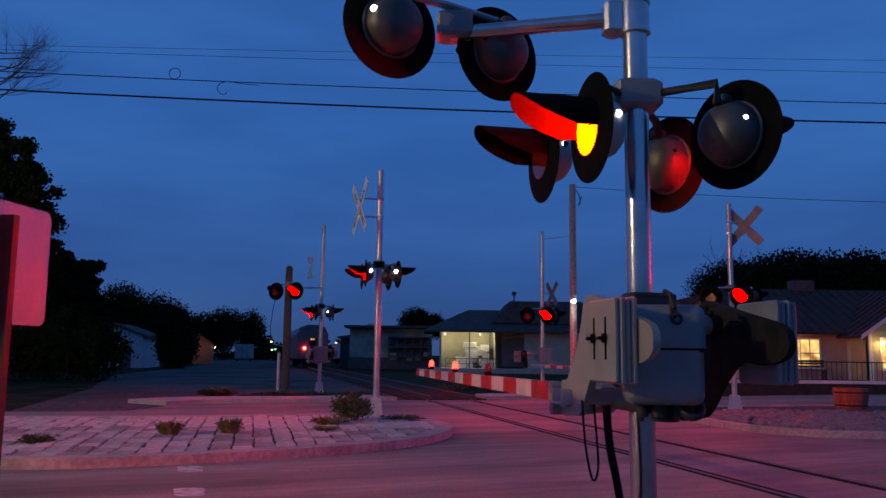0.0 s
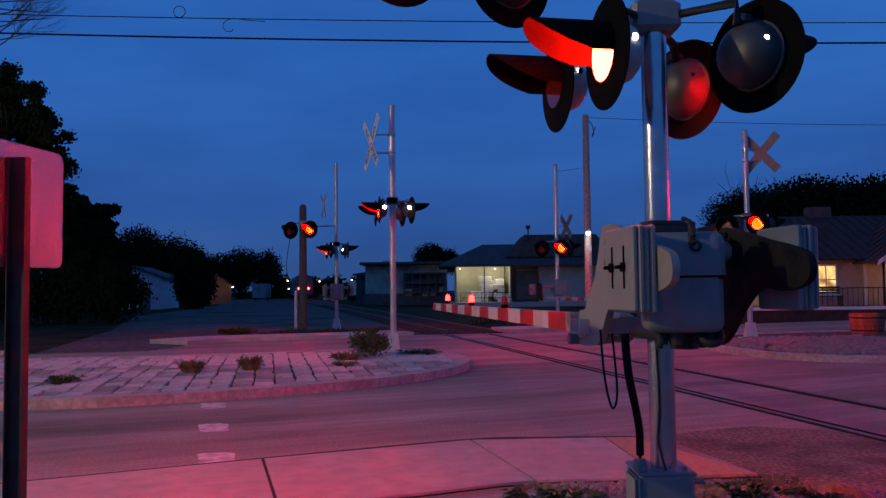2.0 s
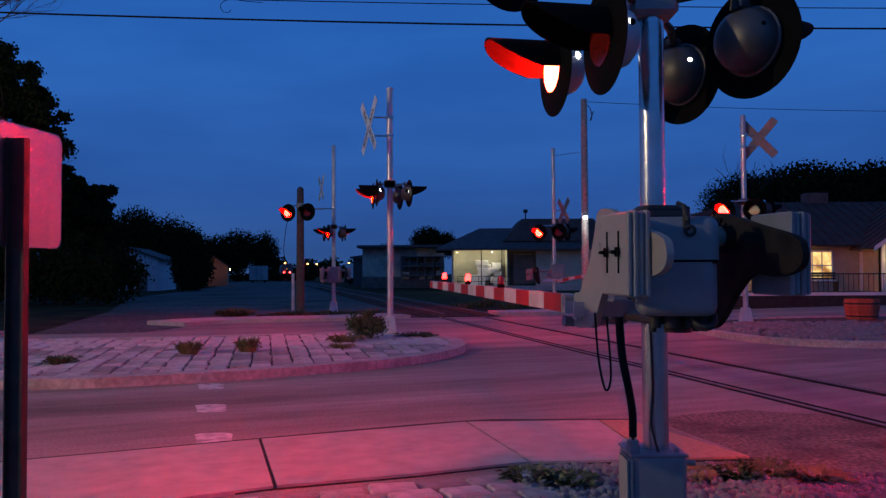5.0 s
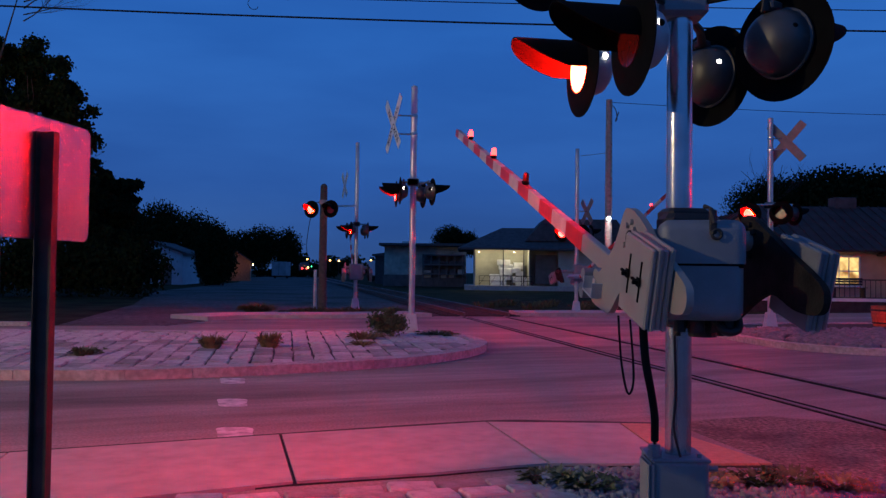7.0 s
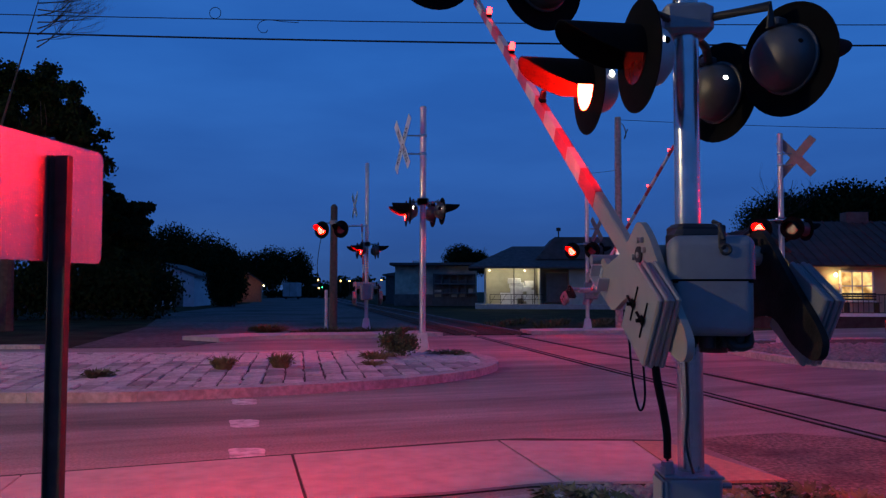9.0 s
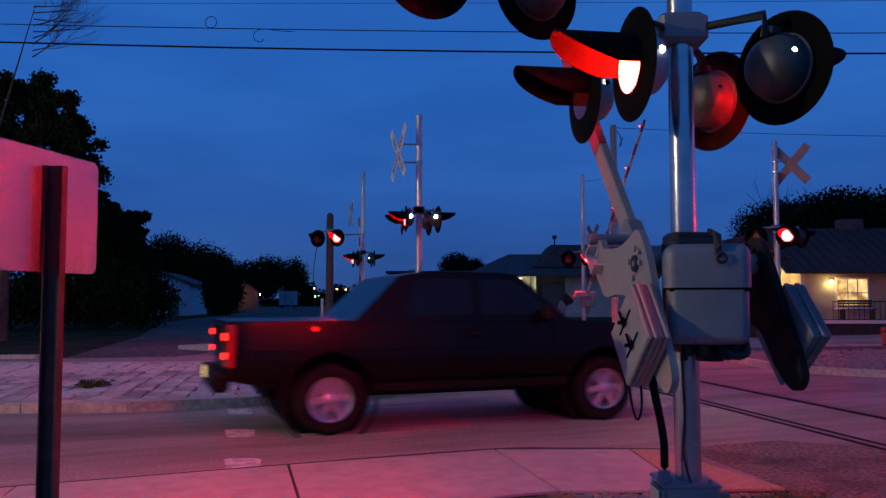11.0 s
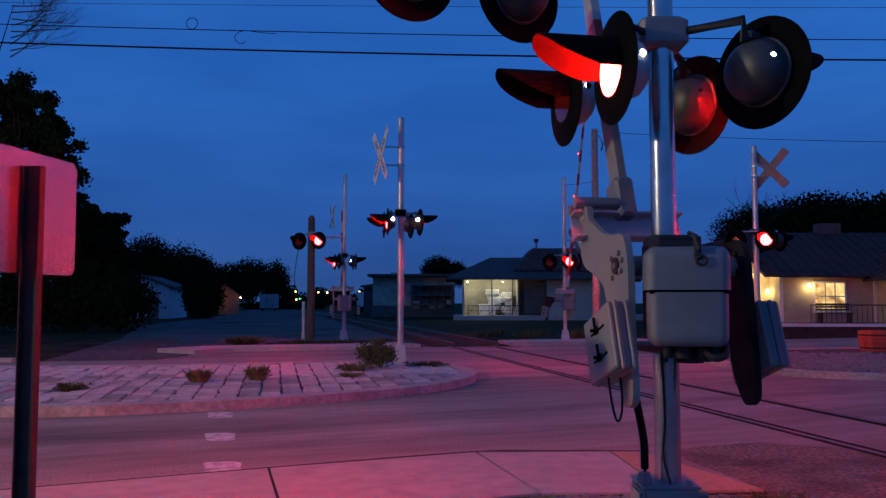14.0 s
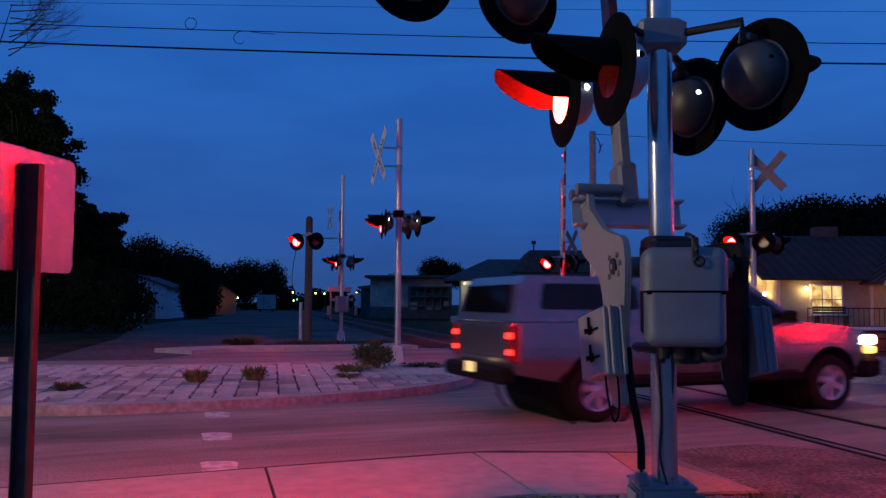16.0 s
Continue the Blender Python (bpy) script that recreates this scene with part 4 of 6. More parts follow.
# ---- trees and plants ----
def leaf_crown(mm, blobs, n, size, rnd):
    """Many small leaf clumps in and round the blobs (x, y, z, rx, ry, rz), thicker towards each rim."""
    tot = sum(b[3] * b[5] for b in blobs)
    for bx, by, bz, rx, ry, rz in blobs:
        for _ in range(int(1.35 * n * rx * rz / tot)):
            d = Vector((rnd.gauss(0, 1), rnd.gauss(0, 1), rnd.gauss(0, 1))).normalized()
            k = rnd.random() ** 0.5 * (1.0 + 0.09 * rnd.gauss(0, 1))
            c = Vector((bx + d.x * rx * k, by + d.y * ry * k, bz + d.z * rz * k))
            q = Euler((rnd.random() * 6.3, rnd.random() * 6.3, rnd.random() * 6.3)).to_matrix()
            s = size * (0.6 + 0.8 * rnd.random()) * max(0.5, 1.45 - 0.85 * k)
            p = [c + q @ Vector(v) * s for v in ((-0.5, 0, 0), (-0.1, -0.42, 0.06), (0.55, -0.12, 0), (0.35, 0.38, -0.06), (-0.25, 0.36, 0.05))]
            mm.add(p, [(0, 1, 2, 3, 4)])


def limb(mm, a, d, length, r, depth, rnd):
    d = Vector(d).normalized()
    p = Vector(a)
    segs = 3
    for i in range(segs):
        q = p + d * (length / segs)
        r2 = r * (0.82 if i < segs - 1 else 0.7)
        mm.tube(p, q, r, r2, 6, 0, False)
        p, r = q, r2
        d = (d + Vector((rnd.uniform(-0.25, 0.25), rnd.uniform(-0.25, 0.25), rnd.uniform(-0.1, 0.25)))).normalized()
        if depth > 0:
            for _ in range(1 if i == 0 else 2):
                nd = (d + Vector((rnd.uniform(-0.9, 0.9), rnd.uniform(-0.9, 0.9), rnd.uniform(-0.1, 0.6)))).normalized()
                limb(mm, p, nd, length * 0.6, r * 0.6, depth - 1, rnd)


def tree(name, x, y, blobs, leaves, leaf, seed, label, trunk_r=0.25, bare=0, clumps=0):
    rnd = random.Random(seed)
    th = thing(name, pose(x, y, -0.06), label, "tree", "trees")
    t = M()
    top = max(b[2] for b in blobs)
    t.tube((0, 0, 0), (0.05, 0, top * 0.55), trunk_r, trunk_r * 0.6, 10, 0, False)
    for b in blobs:
        limb(t, (0.05, 0, min(top * 0.4, b[2] * 0.6)), (b[0], b[1], b[2] * 0.6), (math.hypot(b[0], b[2] * 0.5) + 0.3) * (0.62 if clumps else 1.0), trunk_r * (0.22 if clumps else 0.45), 1, rnd)
    for _ in range(bare):
        limb(t, (rnd.uniform(-1, 1), 0, top * 0.75), (rnd.uniform(0.2, 1.0), rnd.uniform(-0.4, 0.4), rnd.uniform(0.5, 1.2)), top * 0.4, 0.07, 2, rnd)
    part("trunk", t, BARK, th)
    c = M()
    if clumps:
        small = []
        for bx, by, bz, rx, ry, rz in blobs:
            for _ in range(max(4, int(clumps * rx * rz))):
                d = Vector((rnd.gauss(0, 1), rnd.gauss(0, 1), rnd.gauss(0, 1))).normalized() * rnd.random() ** 0.4
                q = rnd.uniform(0.26, 0.52)
                small.append((bx + d.x * rx, by + d.y * ry, bz + d.z * rz, q * 1.25, q, q * 0.8))
        blobs = small
    leaf_crown(c, blobs, leaves, leaf, rnd)
    part("crown", c, LEAF, th)
    return th


tree("broadleaf_tree", -17.6, 30.0, [(-0.5, 0, 7.0, 3.0, 2.5, 2.0), (1.9, 0, 8.3, 1.1, 1.2, 0.9), (2.5, 0.2, 7.3, 1.3, 1.2, 0.8), (1.5, 0.3, 6.3, 1.6, 1.6, 0.9), (-0.6, 0, 9.3, 1.7, 1.6, 1.3), (0.9, 0, 9.4, 1.0, 1.0, 0.7), (2.2, 0, 9.0, 0.6, 0.6, 0.4), (1.2, 0, 5.3, 1.3, 1.2, 0.7), (3.1, 0, 6.4, 0.6, 0.6, 0.4)],
     26000, 0.16, 3, "dark leafy tree with bare upper twigs", 0.3, 0, 15)
twig = thing("bare_tree", pose(-15.1, 27.0, 1.15), "thin leafless tree behind the leafy one", "tree", "trees")
tw = M()
rt = random.Random(91)
tw.tube((-3.0, 0, -1.21), (0.15, 0, 10.4), 0.09, 0.012, 8, 0, False)
for k in range(9):
    limb(tw, (0.1, 0, 8.6 + 0.22 * k), (rt.uniform(0.7, 1.2), rt.uniform(-0.4, 0.4), rt.uniform(-0.2, 0.5)), 1.35, 0.024, 3, rt)
part("trunk", tw, BARK, twig)
tree("broadleaf_tree", -22.5, 46.0, [(0, 0, 4.0, 3.4, 2.5, 2.6), (2.2, 0, 5.4, 2.0, 2, 1.5), (0.6, 0, 6.6, 1.5, 1.5, 1.0)], 30000, 0.24, 4, "dark broadleaf tree behind a hedge", 0.25, 1, 13)
tree("broadleaf_tree", -25.0, 58.0, [(-0.8, 0, 4.4, 2.7, 2.5, 2.8), (1.2, 0, 4.0, 1.3, 1.5, 2.0), (-1.0, 0, 2.0, 2.6, 2, 2.0)], 12000, 0.26, 5, "dark rounded tree beside a house", 0.22)
tree("broadleaf_tree", -23.3, 75.0, [(0, 0, 2.9, 1.8, 1.8, 3.1), (0.3, 0, 1.8, 1.9, 1.8, 1.8)], 9000, 0.26, 6, "dark dense round bush-like tree", 0.2)
tree("broadleaf_tree", -44.0, 176.0, [(0, 0, 6.6, 5.0, 3, 4.6), (-5.0, 0, 5.6, 4, 3, 4.6), (5.4, 0, 6.0, 3.4, 2, 4.8)], 9000, 0.5, 7, "dark far tree clump", 0.3)
tree("broadleaf_tree", -2.2, 112.0, [(0, 0, 5.8, 2.6, 2, 2.2), (2.6, 0, 5.4, 1.6, 2, 1.8)], 4200, 0.32, 8, "dark round tree behind the warehouse", 0.3)
tree("broadleaf_tree", 4.5, 116.0, [(0, 0, 5.6, 2.0, 2, 1.6)], 1900, 0.32, 9, "small dark round tree behind the warehouse", 0.25)
tree("broadleaf_tree", 33.0, 74.0, [(0, 0, 7.4, 6.2, 4, 4.0), (-5.5, 0, 6.6, 3.6, 3, 3.4), (6.0, 0, 8.0, 4.4, 3, 3.4)], 26000, 0.42, 10, "large dark tree behind the station", 0.4)
tree("broadleaf_tree", 24.6, 72.0, [(0, 0, 7.2, 2.4, 2, 2.8), (2.0, 0, 8.8, 1.8, 2, 1.8)], 3600, 0.20, 11, "sparse grey-green tree behind the station", 0.3, 3)
tree("broadleaf_tree", -33.5, 100.0, [(0, 0, 5.2, 3.4, 3, 3.6), (-4.0, 0, 6.2, 3.2, 3, 3.8), (3.2, 0, 3.8, 2.4, 2, 3.0)], 12000, 0.32, 12, "dark tree row behind the pale house", 0.3)
far = M()
rnd = random.Random(21)
for k in range(26):
    bx = -128 + k * 4.4
    by = 330 + rnd.uniform(-15, 25)
    hh = rnd.uniform(4.5, 9.0) if bx > -70 else rnd.uniform(6, 10)
    leaf_crown(far, [(bx, by, hh * 0.55, 4.0, 3, hh * 0.55)], 160, 1.3, rnd)
tagged(part("far_woods", far, LEAF), "dark distant tree line at the end of the track", "woods", "", "stuff")
hedge = M()
rnd = random.Random(22)
leaf_crown(hedge, [(-17.5 - 2.2 * k, 43.0 - 0.6 * k, 1.5, 2.0, 1.4, 1.7) for k in range(7)], 14000, 0.24, rnd)
tagged(part("hedge", hedge, LEAF), "tall dark clipped hedge along the lawn", "hedge", "", "stuff")


def tuft(x, y, z, r, h, n, seed, name="weed_tuft", material=None, label="dry weed tuft growing between cobbles"):
    rnd = random.Random(seed)
    mm = M()
    for _ in range(n):
        a, k = rnd.random() * 6.283, math.sqrt(rnd.random())
        bx, by = r * k * math.cos(a) * 0.5, r * k * math.sin(a) * 0.5
        lean = Vector((math.cos(a), math.sin(a), 0)) * rnd.uniform(0.2, 1.0) * r
        hh = h * rnd.uniform(0.45, 1.0)
        w = 0.010 + 0.010 * rnd.random()
        px = Vector((-math.sin(a), math.cos(a), 0)) * w
        b = Vector((bx, by, 0))
        m1 = b + lean * 0.4 + Vector((0, 0, hh * 0.65))
        t1 = b + lean * 0.8 + Vector((0, 0, hh))
        mm.add([b - px, b + px, m1 + px, m1 - px, t1], [(0, 1, 2, 3), (3, 2, 4)])
        if rnd.random() < 0.5:
            q = px * 3
            mm.add([m1, m1 + q + Vector((0, 0, 0.03)), m1 + lean * 0.3, m1 - q], [(0, 1, 2, 3)])
    return tagged(part(name, mm, material or WEED, None, "", False, pose(x, y, z)), label, "plant", "weeds")


GREENWEED = mat("green_weeds", (0.075, 0.092, 0.034), 0.9, vary=0.5, scale=8)
rs = random.Random(77)
sh = M()
leaf_crown(sh, [(0, 0, 0.26, 0.42, 0.4, 0.26), (-0.2, 0, 0.36, 0.26, 0.3, 0.22), (0.22, -0.1, 0.30, 0.26, 0.3, 0.22), (0.05, 0.1, 0.48, 0.18, 0.2, 0.16)], 1500, 0.055, rs)
for k in range(14):
    a = rs.random() * 6.283
    sh.tube((0.06 * math.cos(a), 0.06 * math.sin(a), 0), (0.4 * math.cos(a), 0.36 * math.sin(a), 0.3 + 0.35 * rs.random()), 0.006, 0.003, 4)
tagged(part("shrub", sh, GREENWEED, None, "", False, pose(-1.62, 17.0, 0.10)), "low leafy green shrub at the foot of the signal mast", "plant", "weeds")
tuft(-4.35, 14.0, 0.10, 0.25, 0.27, 200, 2)
tuft(-3.45, 14.4, 0.10, 0.26, 0.29, 210, 3)
tuft(-5.9, 12.6, 0.10, 0.30, 0.16, 110, 4, material=GREENWEED)
tuft(-2.0, 16.3, 0.10, 0.40, 0.20, 120, 5)
tuft(-1.9, 15.0, 0.10, 0.25, 0.12, 70, 6)
tuft(-0.6, 17.6, 0.10, 0.5, 0.14, 120, 7, material=GREENWEED)
tuft(-6.9, 27.0, 0.0, 0.7, 0.42, 420, 8, "shrub", GREENWEED, "dark low bush behind the far pavement")
for k in range(9):
    tuft(-5.9 + 0.42 * k, 27.6 + 0.12 * k, 0.0, 0.5, 0.16 + 0.07 * (k % 3), 110, 30 + k, material=GREENWEED, label="dry grass tuft behind the far pavement")
for k, (x, y) in enumerate(((0.62, 5.85), (0.85, 5.75), (1.7, 5.9), (2.35, 6.0), (2.6, 5.8), (2.1, 5.9))):
    tuft(x, y, 0.0, 0.26, 0.085, 120, 60 + k, material=GREENWEED if k % 2 else WEED, label="short grass tuft beside the gravel")
for k in range(12):
    tuft(0.6 + 0.5 * k, 33.5 + 1.6 * (k % 4), -0.05, 0.5, 0.4, 60, 80 + k, material=GREENWEED, label="rough grass tuft beyond the track")

# ---- pavings picked apart ----
rnd = random.Random(5)
ax = Vector((0.977, 0.215, 0))
ay = Vector((-0.215, 0.977, 0))
bedline = inset(isl, 0.36)
cob = [M().box((0, 0, 0), (0.288 + dx, 0.462 + dy, 0.10), ch=0.014).mesh("cobble", COBBLE) for dx, dy in ((0, 0), (0.012, -0.03), (-0.015, 0.02))]
spots = []
for j in range(-8, 22):
    for i in range(-50, 16):
        p = Vector((-3.0, 13.5, 0)) + ax * (i * 0.315) + ay * ((j + 0.5 * (i % 2)) * 0.49)
        if inside(p.x, p.y, bedline):
            spots.append(p)
spots.sort(key=lambda p: p.y - 0.12 * p.x)
rest = M()
for k, p in enumerate(spots):
    tm = Matrix.Translation((p.x + rnd.uniform(-0.012, 0.012), p.y + rnd.uniform(-0.012, 0.012), 0.075 + rnd.uniform(-0.012, 0.012))) @ pose(0, 0, 0, rnd.uniform(-2, 2), rnd.uniform(-2, 2), 12.4 + rnd.uniform(-2.0, 2.0))
    if p.x > -8 and k < 330 and p.y < 17:
        part("cobble", cob[k % 3], None, island, "", False, tm)
    else:
        rest.box((0, 0, 0), (0.288, 0.462, 0.10), 0, tm, 0.014)
tagged(part("far_cobbles", rest, COBBLE, island), kind="stuff")
kerb_ring(isl, 0.34, 0.135, "kerb_stone", island)
kerb_ring(bed, 0.28, 0.13, "kerb_stone", stone_bed)

# near verge of rough setts and gravel
verge = setting("verge", M().prism([(-12, 0.40), (-1.2, 5.6), (-0.2, 5.95), (0.4, 6.22), (1.6, 6.36), (2.36, 6.44), (3.3, 5.6), (3.6, 3.0), (2.5, -2.0), (-12, -2.0)], -0.2, -0.005), JOINT, "rough verge of setts, gravel and weeds", "verge")
for j in range(6):
    for i in range(11):
        x = -2.0 + i * 0.33 + 0.15 * (j % 2)
        y = 5.42 + 0.34 * (x + 1.2) * 0.95 - 0.12 - j * 0.24
        if x < 0.75 and y > 3.8:
            part("sett", cob[(i + j) % 3], None, verge, "", False, Matrix.Translation((x, y, -0.02 + rnd.uniform(-0.012, 0.01))) @ pose(0, 0, 0, rnd.uniform(-3, 3), rnd.uniform(-3, 3), 108 + rnd.uniform(-7, 7)) @ Matrix.Diagonal((0.75, 0.68, 1, 1)))
peb = M()
for _ in range(2600):
    x, y = rnd.uniform(0.55, 3.2), rnd.uniform(4.0, 6.25)
    if y > 6.25 - 0.5 * max(0, x - 2.4) - 0.25 * max(0, 0.9 - x):
        continue
    s = rnd.uniform(0.018, 0.045)
    peb.box((0, 0, 0), (s * 2, s * 1.5, s * 1.2), 0, pose(x, y, 0.005, rnd.uniform(0, 90), rnd.uniform(0, 90), rnd.uniform(0, 180)), 0.3 * s)
tagged(part("gravel_stones", peb, STONE), "loose grey gravel round the signal base", "gravel", "", "stuff")
rock = M()
bl = inset(bed, 0.32)
for _ in range(1500):
    x, y = rnd.uniform(6, 16), rnd.uniform(15.5, 21.5)
    if not inside(x, y, bl):
        continue
    s = rnd.uniform(0.07, 0.16)
    rock.box((0, 0, 0), (s * 2, s * 1.6, s * 1.0), 0, pose(x, y, 0.11, rnd.uniform(-25, 25), rnd.uniform(-25, 25), rnd.uniform(0, 180)), 0.35 * s)
tagged(part("bed_stones", rock, STONE), "rough grey stones filling the kerbed bed", "stones", "", "stuff")

# half-barrel planter
tub = thing("barrel_planter", pose(12.0, 23.6, 0.09), "weathered red-brown half barrel planter with dark hoops", "planter")
BARREL = mat("barrel_wood", (0.30, 0.10, 0.05), 0.8, vary=0.3, scale=6, bump=0.3, per_piece=0.2)
stave = M()
for a, b, r0, r1 in ((0.0, 0.3, 0.40, 0.46), (0.3, 0.58, 0.46, 0.47)):
    p = []
    for z, r in ((a, r0), (b, r1)):
        for th in (-0.148, 0.148):
            for rr in (r, r - 0.03):
                p.append((rr * math.cos(th), rr * math.sin(th), z))
    stave.add(p, [(0, 2, 6, 4), (1, 5, 7, 3), (0, 4, 5, 1), (2, 3, 7, 6), (4, 6, 7, 5)])
sm = stave.mesh("stave", BARREL)
for k in range(21):
    part("stave", sm, None, tub, "", False, pose(0, 0, 0, 0, 0, k * 360 / 21))
for z, r in ((0.10, 0.425), (0.46, 0.472)):
    part("hoop", M().lathe([(r, z - 0.025), (r + 0.008, z - 0.025), (r + 0.012, z + 0.025), (r, z + 0.025)], 30, 0, pose(0, 0, 0, 90)), DARKMET, tub)
part("soil", M().tube((0, 0, 0.44), (0, 0, 0.5), 0.43, None, 24), JOINT, tub)

# small sign stake on the lawn
stake = thing("sign_stake", pose(-10.6, 20.3, 0.0), "thin pale stake with a small plate on the lawn edge", "stake")
part("rod", M().tube((0, 0, 0), (0, 0, 1.9), 0.035, None, 8), ALU, stake)
part("plate", M().box((0, -0.04, 1.95), (0.22, 0.02, 0.12), ch=0.004), WHITE, stake)

# ---- poles and wires ----
pole = thing("utility_pole", pose(5.87, 34.0, -0.1), "grey wooden utility pole carrying a service wire", "utility pole")
part("pole", M().tube((0, 0, 0), (0, 0, 8.8), 0.16, 0.13, 14), WOOD, pole, "", True)
part("tie_rod", M().tube((0, 0, 6.6), (-1.8, -3.8, 5.9), 0.015, None, 6), GALV, pole)
part("dead_end", M().pipe(smooth_line([(0.1, 0, 8.6), (0.25, -0.05, 8.4), (0.32, -0.05, 8.05), (0.25, -0.05, 7.9), (0.4, 0, 8.3)], 5), 0.02, 6), DARKMET, pole)


COLDBULB = glow("white_yard_bulb", (0.86, 0.92, 1.0), 60.0)
yl = part("yard_lamp", M().tube((-0.05, -0.16, 3.86), (-0.08, -0.52, 3.92), 0.022, None, 8).box((-0.08, -0.56, 3.92), (0.16, 0.22, 0.10), ch=0.02), GALV, pole, "small white yard lamp")
part("bulb", M().lathe([(0.0, 0.05), (0.06, 0.03), (0.08, -0.01), (0.05, -0.06), (0.0, -0.08)], 12, 0, Matrix.Translation((-0.08, -0.58, 3.83)) @ pose(0, 0, 0, 90)), COLDBULB, yl)
lamp_point(5.79, 33.30, 3.66, 22, (0.82, 0.88, 1.0), 0.08)


def wire(a, b, sag, r, label, n=24):
    pts = []
    a, b = Vector(a), Vector(b)
    for i in range(n + 1):
        t = i / n
        p = a.lerp(b, t)
        p.z -= sag * 4 * t * (1 - t)
        pts.append(p)
    mm = M()
    ring = [(math.cos(2 * math.pi * k / 5) * r, math.sin(2 * math.pi * k / 5) * r) for k in range(5)]
    mm.add([(p.x, p.y + u, p.z + w) for p in pts for u, w in ring], [(5 * i + k, 5 * i + (k + 1) % 5, 5 * i + 5 + (k + 1) % 5, 5 * i + 5 + k) for i in range(n) for k in range(5)])
    return tagged(part("overhead_wire", mm, RUBBER), label, "wire", "overhead wires")


wire((-46, 25, 11.4), (46, 25, 9.2), 1.15, 0.030, "thick black overhead cable across the street")
wire((-46, 25, 11.8), (46, 25, 9.75), 1.0, 0.016, "thin black overhead wire across the street")
wire((-46, 25.6, 11.9), (46, 25.6, 10.9), 0.5, 0.007, "thin black overhead wire across the street")
wire((-46, 25.6, 11.6), (46, 25.6, 11.4), 0.3, 0.006, "thin black overhead wire across the street")
wire((5.95, 34, 8.6), (46, 40, 10.0), 0.6, 0.012, "thin service wire from the wooden pole")
lp = M()
lp.pipe([(0.2 * math.cos(a) * 0.9, 0, 0.18 * math.sin(a)) for a in [radians(20 * k) for k in range(19)]], 0.012, 5)
tagged(part("wire_coil", lp, RUBBER, None, "", False, pose(-8.2, 25, 10.18)), "small coil of spare wire hung on the cable", "wire coil")

hk = M().pipe(smooth_line([(1.2, 0, -0.02), (0.7, 0, 0.02), (0.25, 0, 0.08), (0.0, 0, 0.02), (-0.10, 0, -0.14), (0.0, 0, -0.30), (0.16, 0, -0.32), (0.22, 0, -0.24)], 5), 0.011, 5)
tagged(part("wire_hook", hk, RUBBER, None, "", False, pose(-6.75, 25, 9.86)), "loose curled end of a wire on the cable", "wire coil")

# ---- lit warehouse beyond the track ----
wh = thing("warehouse", pose(0, 0, 0), "cream trackside warehouse with a lit open loading bay", "warehouse")
X0, X1, YF, YB = 0.7, 18.0, 72.0, 78.5
part("dock", M().box(((X0 + X1) / 2 - 0.3, (YF + YB) / 2 - 0.4, 0.1), (X1 - X0 + 1.0, YB - YF + 1.4, 0.5), ch=0.02), CONCRETE, wh)
part("back_wall", M().box((5.0, YF + 2.6, 1.9), (8.6, 0.15, 3.3)), BARNWALL, wh)
part("side_wall", M().box((X0 + 0.08, YF + 1.3, 1.9), (0.15, 2.6, 3.3)), BARNWALL, wh)
part("front_wall", M().box((11.2, YF + 0.1, 1.9), (6.2, 0.2, 3.3)), BARNWALL, wh, "cream board wall")
part("inner_wall", M().box((5.6, YF + 1.35, 1.9), (0.12, 2.5, 3.3)), BARNWALL, wh)
part("bay_door", M().box((7.1, YF + 0.7, 1.8), (1.9, 0.12, 2.6), ch=0.02), DARKWALL, wh, "dark sliding door in shadow")
part("side_pier", M().box((8.4, YF + 0.3, 1.9), (0.6, 0.3, 3.3), ch=0.02), BARNWALL, wh)
for k in (3.3, 5.1):
    part("post", M().box((k, YF + 0.05, 1.95), (0.09, 0.09, 3.2), ch=0.01), DARKWALL, wh)
rf = M()
rf.add([(X0 - 1.4, YF - 1.0, 3.45), (X1, YF - 1.0, 3.45), (X1, YF + 3.4, 5.4), (X0 + 2.6, YF + 3.4, 5.4), (X0 - 1.4, YB + 1, 3.45), (X1, YB + 1, 3.45),
        (X0 - 1.4, YF - 1.0, 3.62), (X1, YF - 1.0, 3.62), (X1, YF + 3.4, 5.6), (X0 + 2.6, YF + 3.4, 5.6), (X0 - 1.4, YB + 1, 3.62), (X1, YB + 1, 3.62)],
       [(0, 1, 2, 3), (3, 2, 5, 4), (0, 3, 4), (6, 9, 8, 7), (9, 10, 11, 8), (6, 10, 9), (0, 6, 7, 1), (4, 5, 11, 10), (0, 4, 10, 6), (1, 7, 8, 2), (2, 8, 11, 5)])
part("roof", rf, SHINGLE, wh, "dark shingle roof")
gb = M().prism([(5.2, 4.3), (14.6, 4.3), (13.2, 6.25), (6.9, 6.25)], YF + 0.2, YF + 6, 0, None, "y")
part("roof_gable", gb, SHINGLE, wh)
part("vent_pipe", M().tube((7.4, YF + 2, 6.0), (7.4, YF + 2, 6.9), 0.06, None, 8).tube((7.4, YF + 2, 6.9), (7.4, YF + 2, 7.2), 0.2, None, 10), DARKMET, wh)
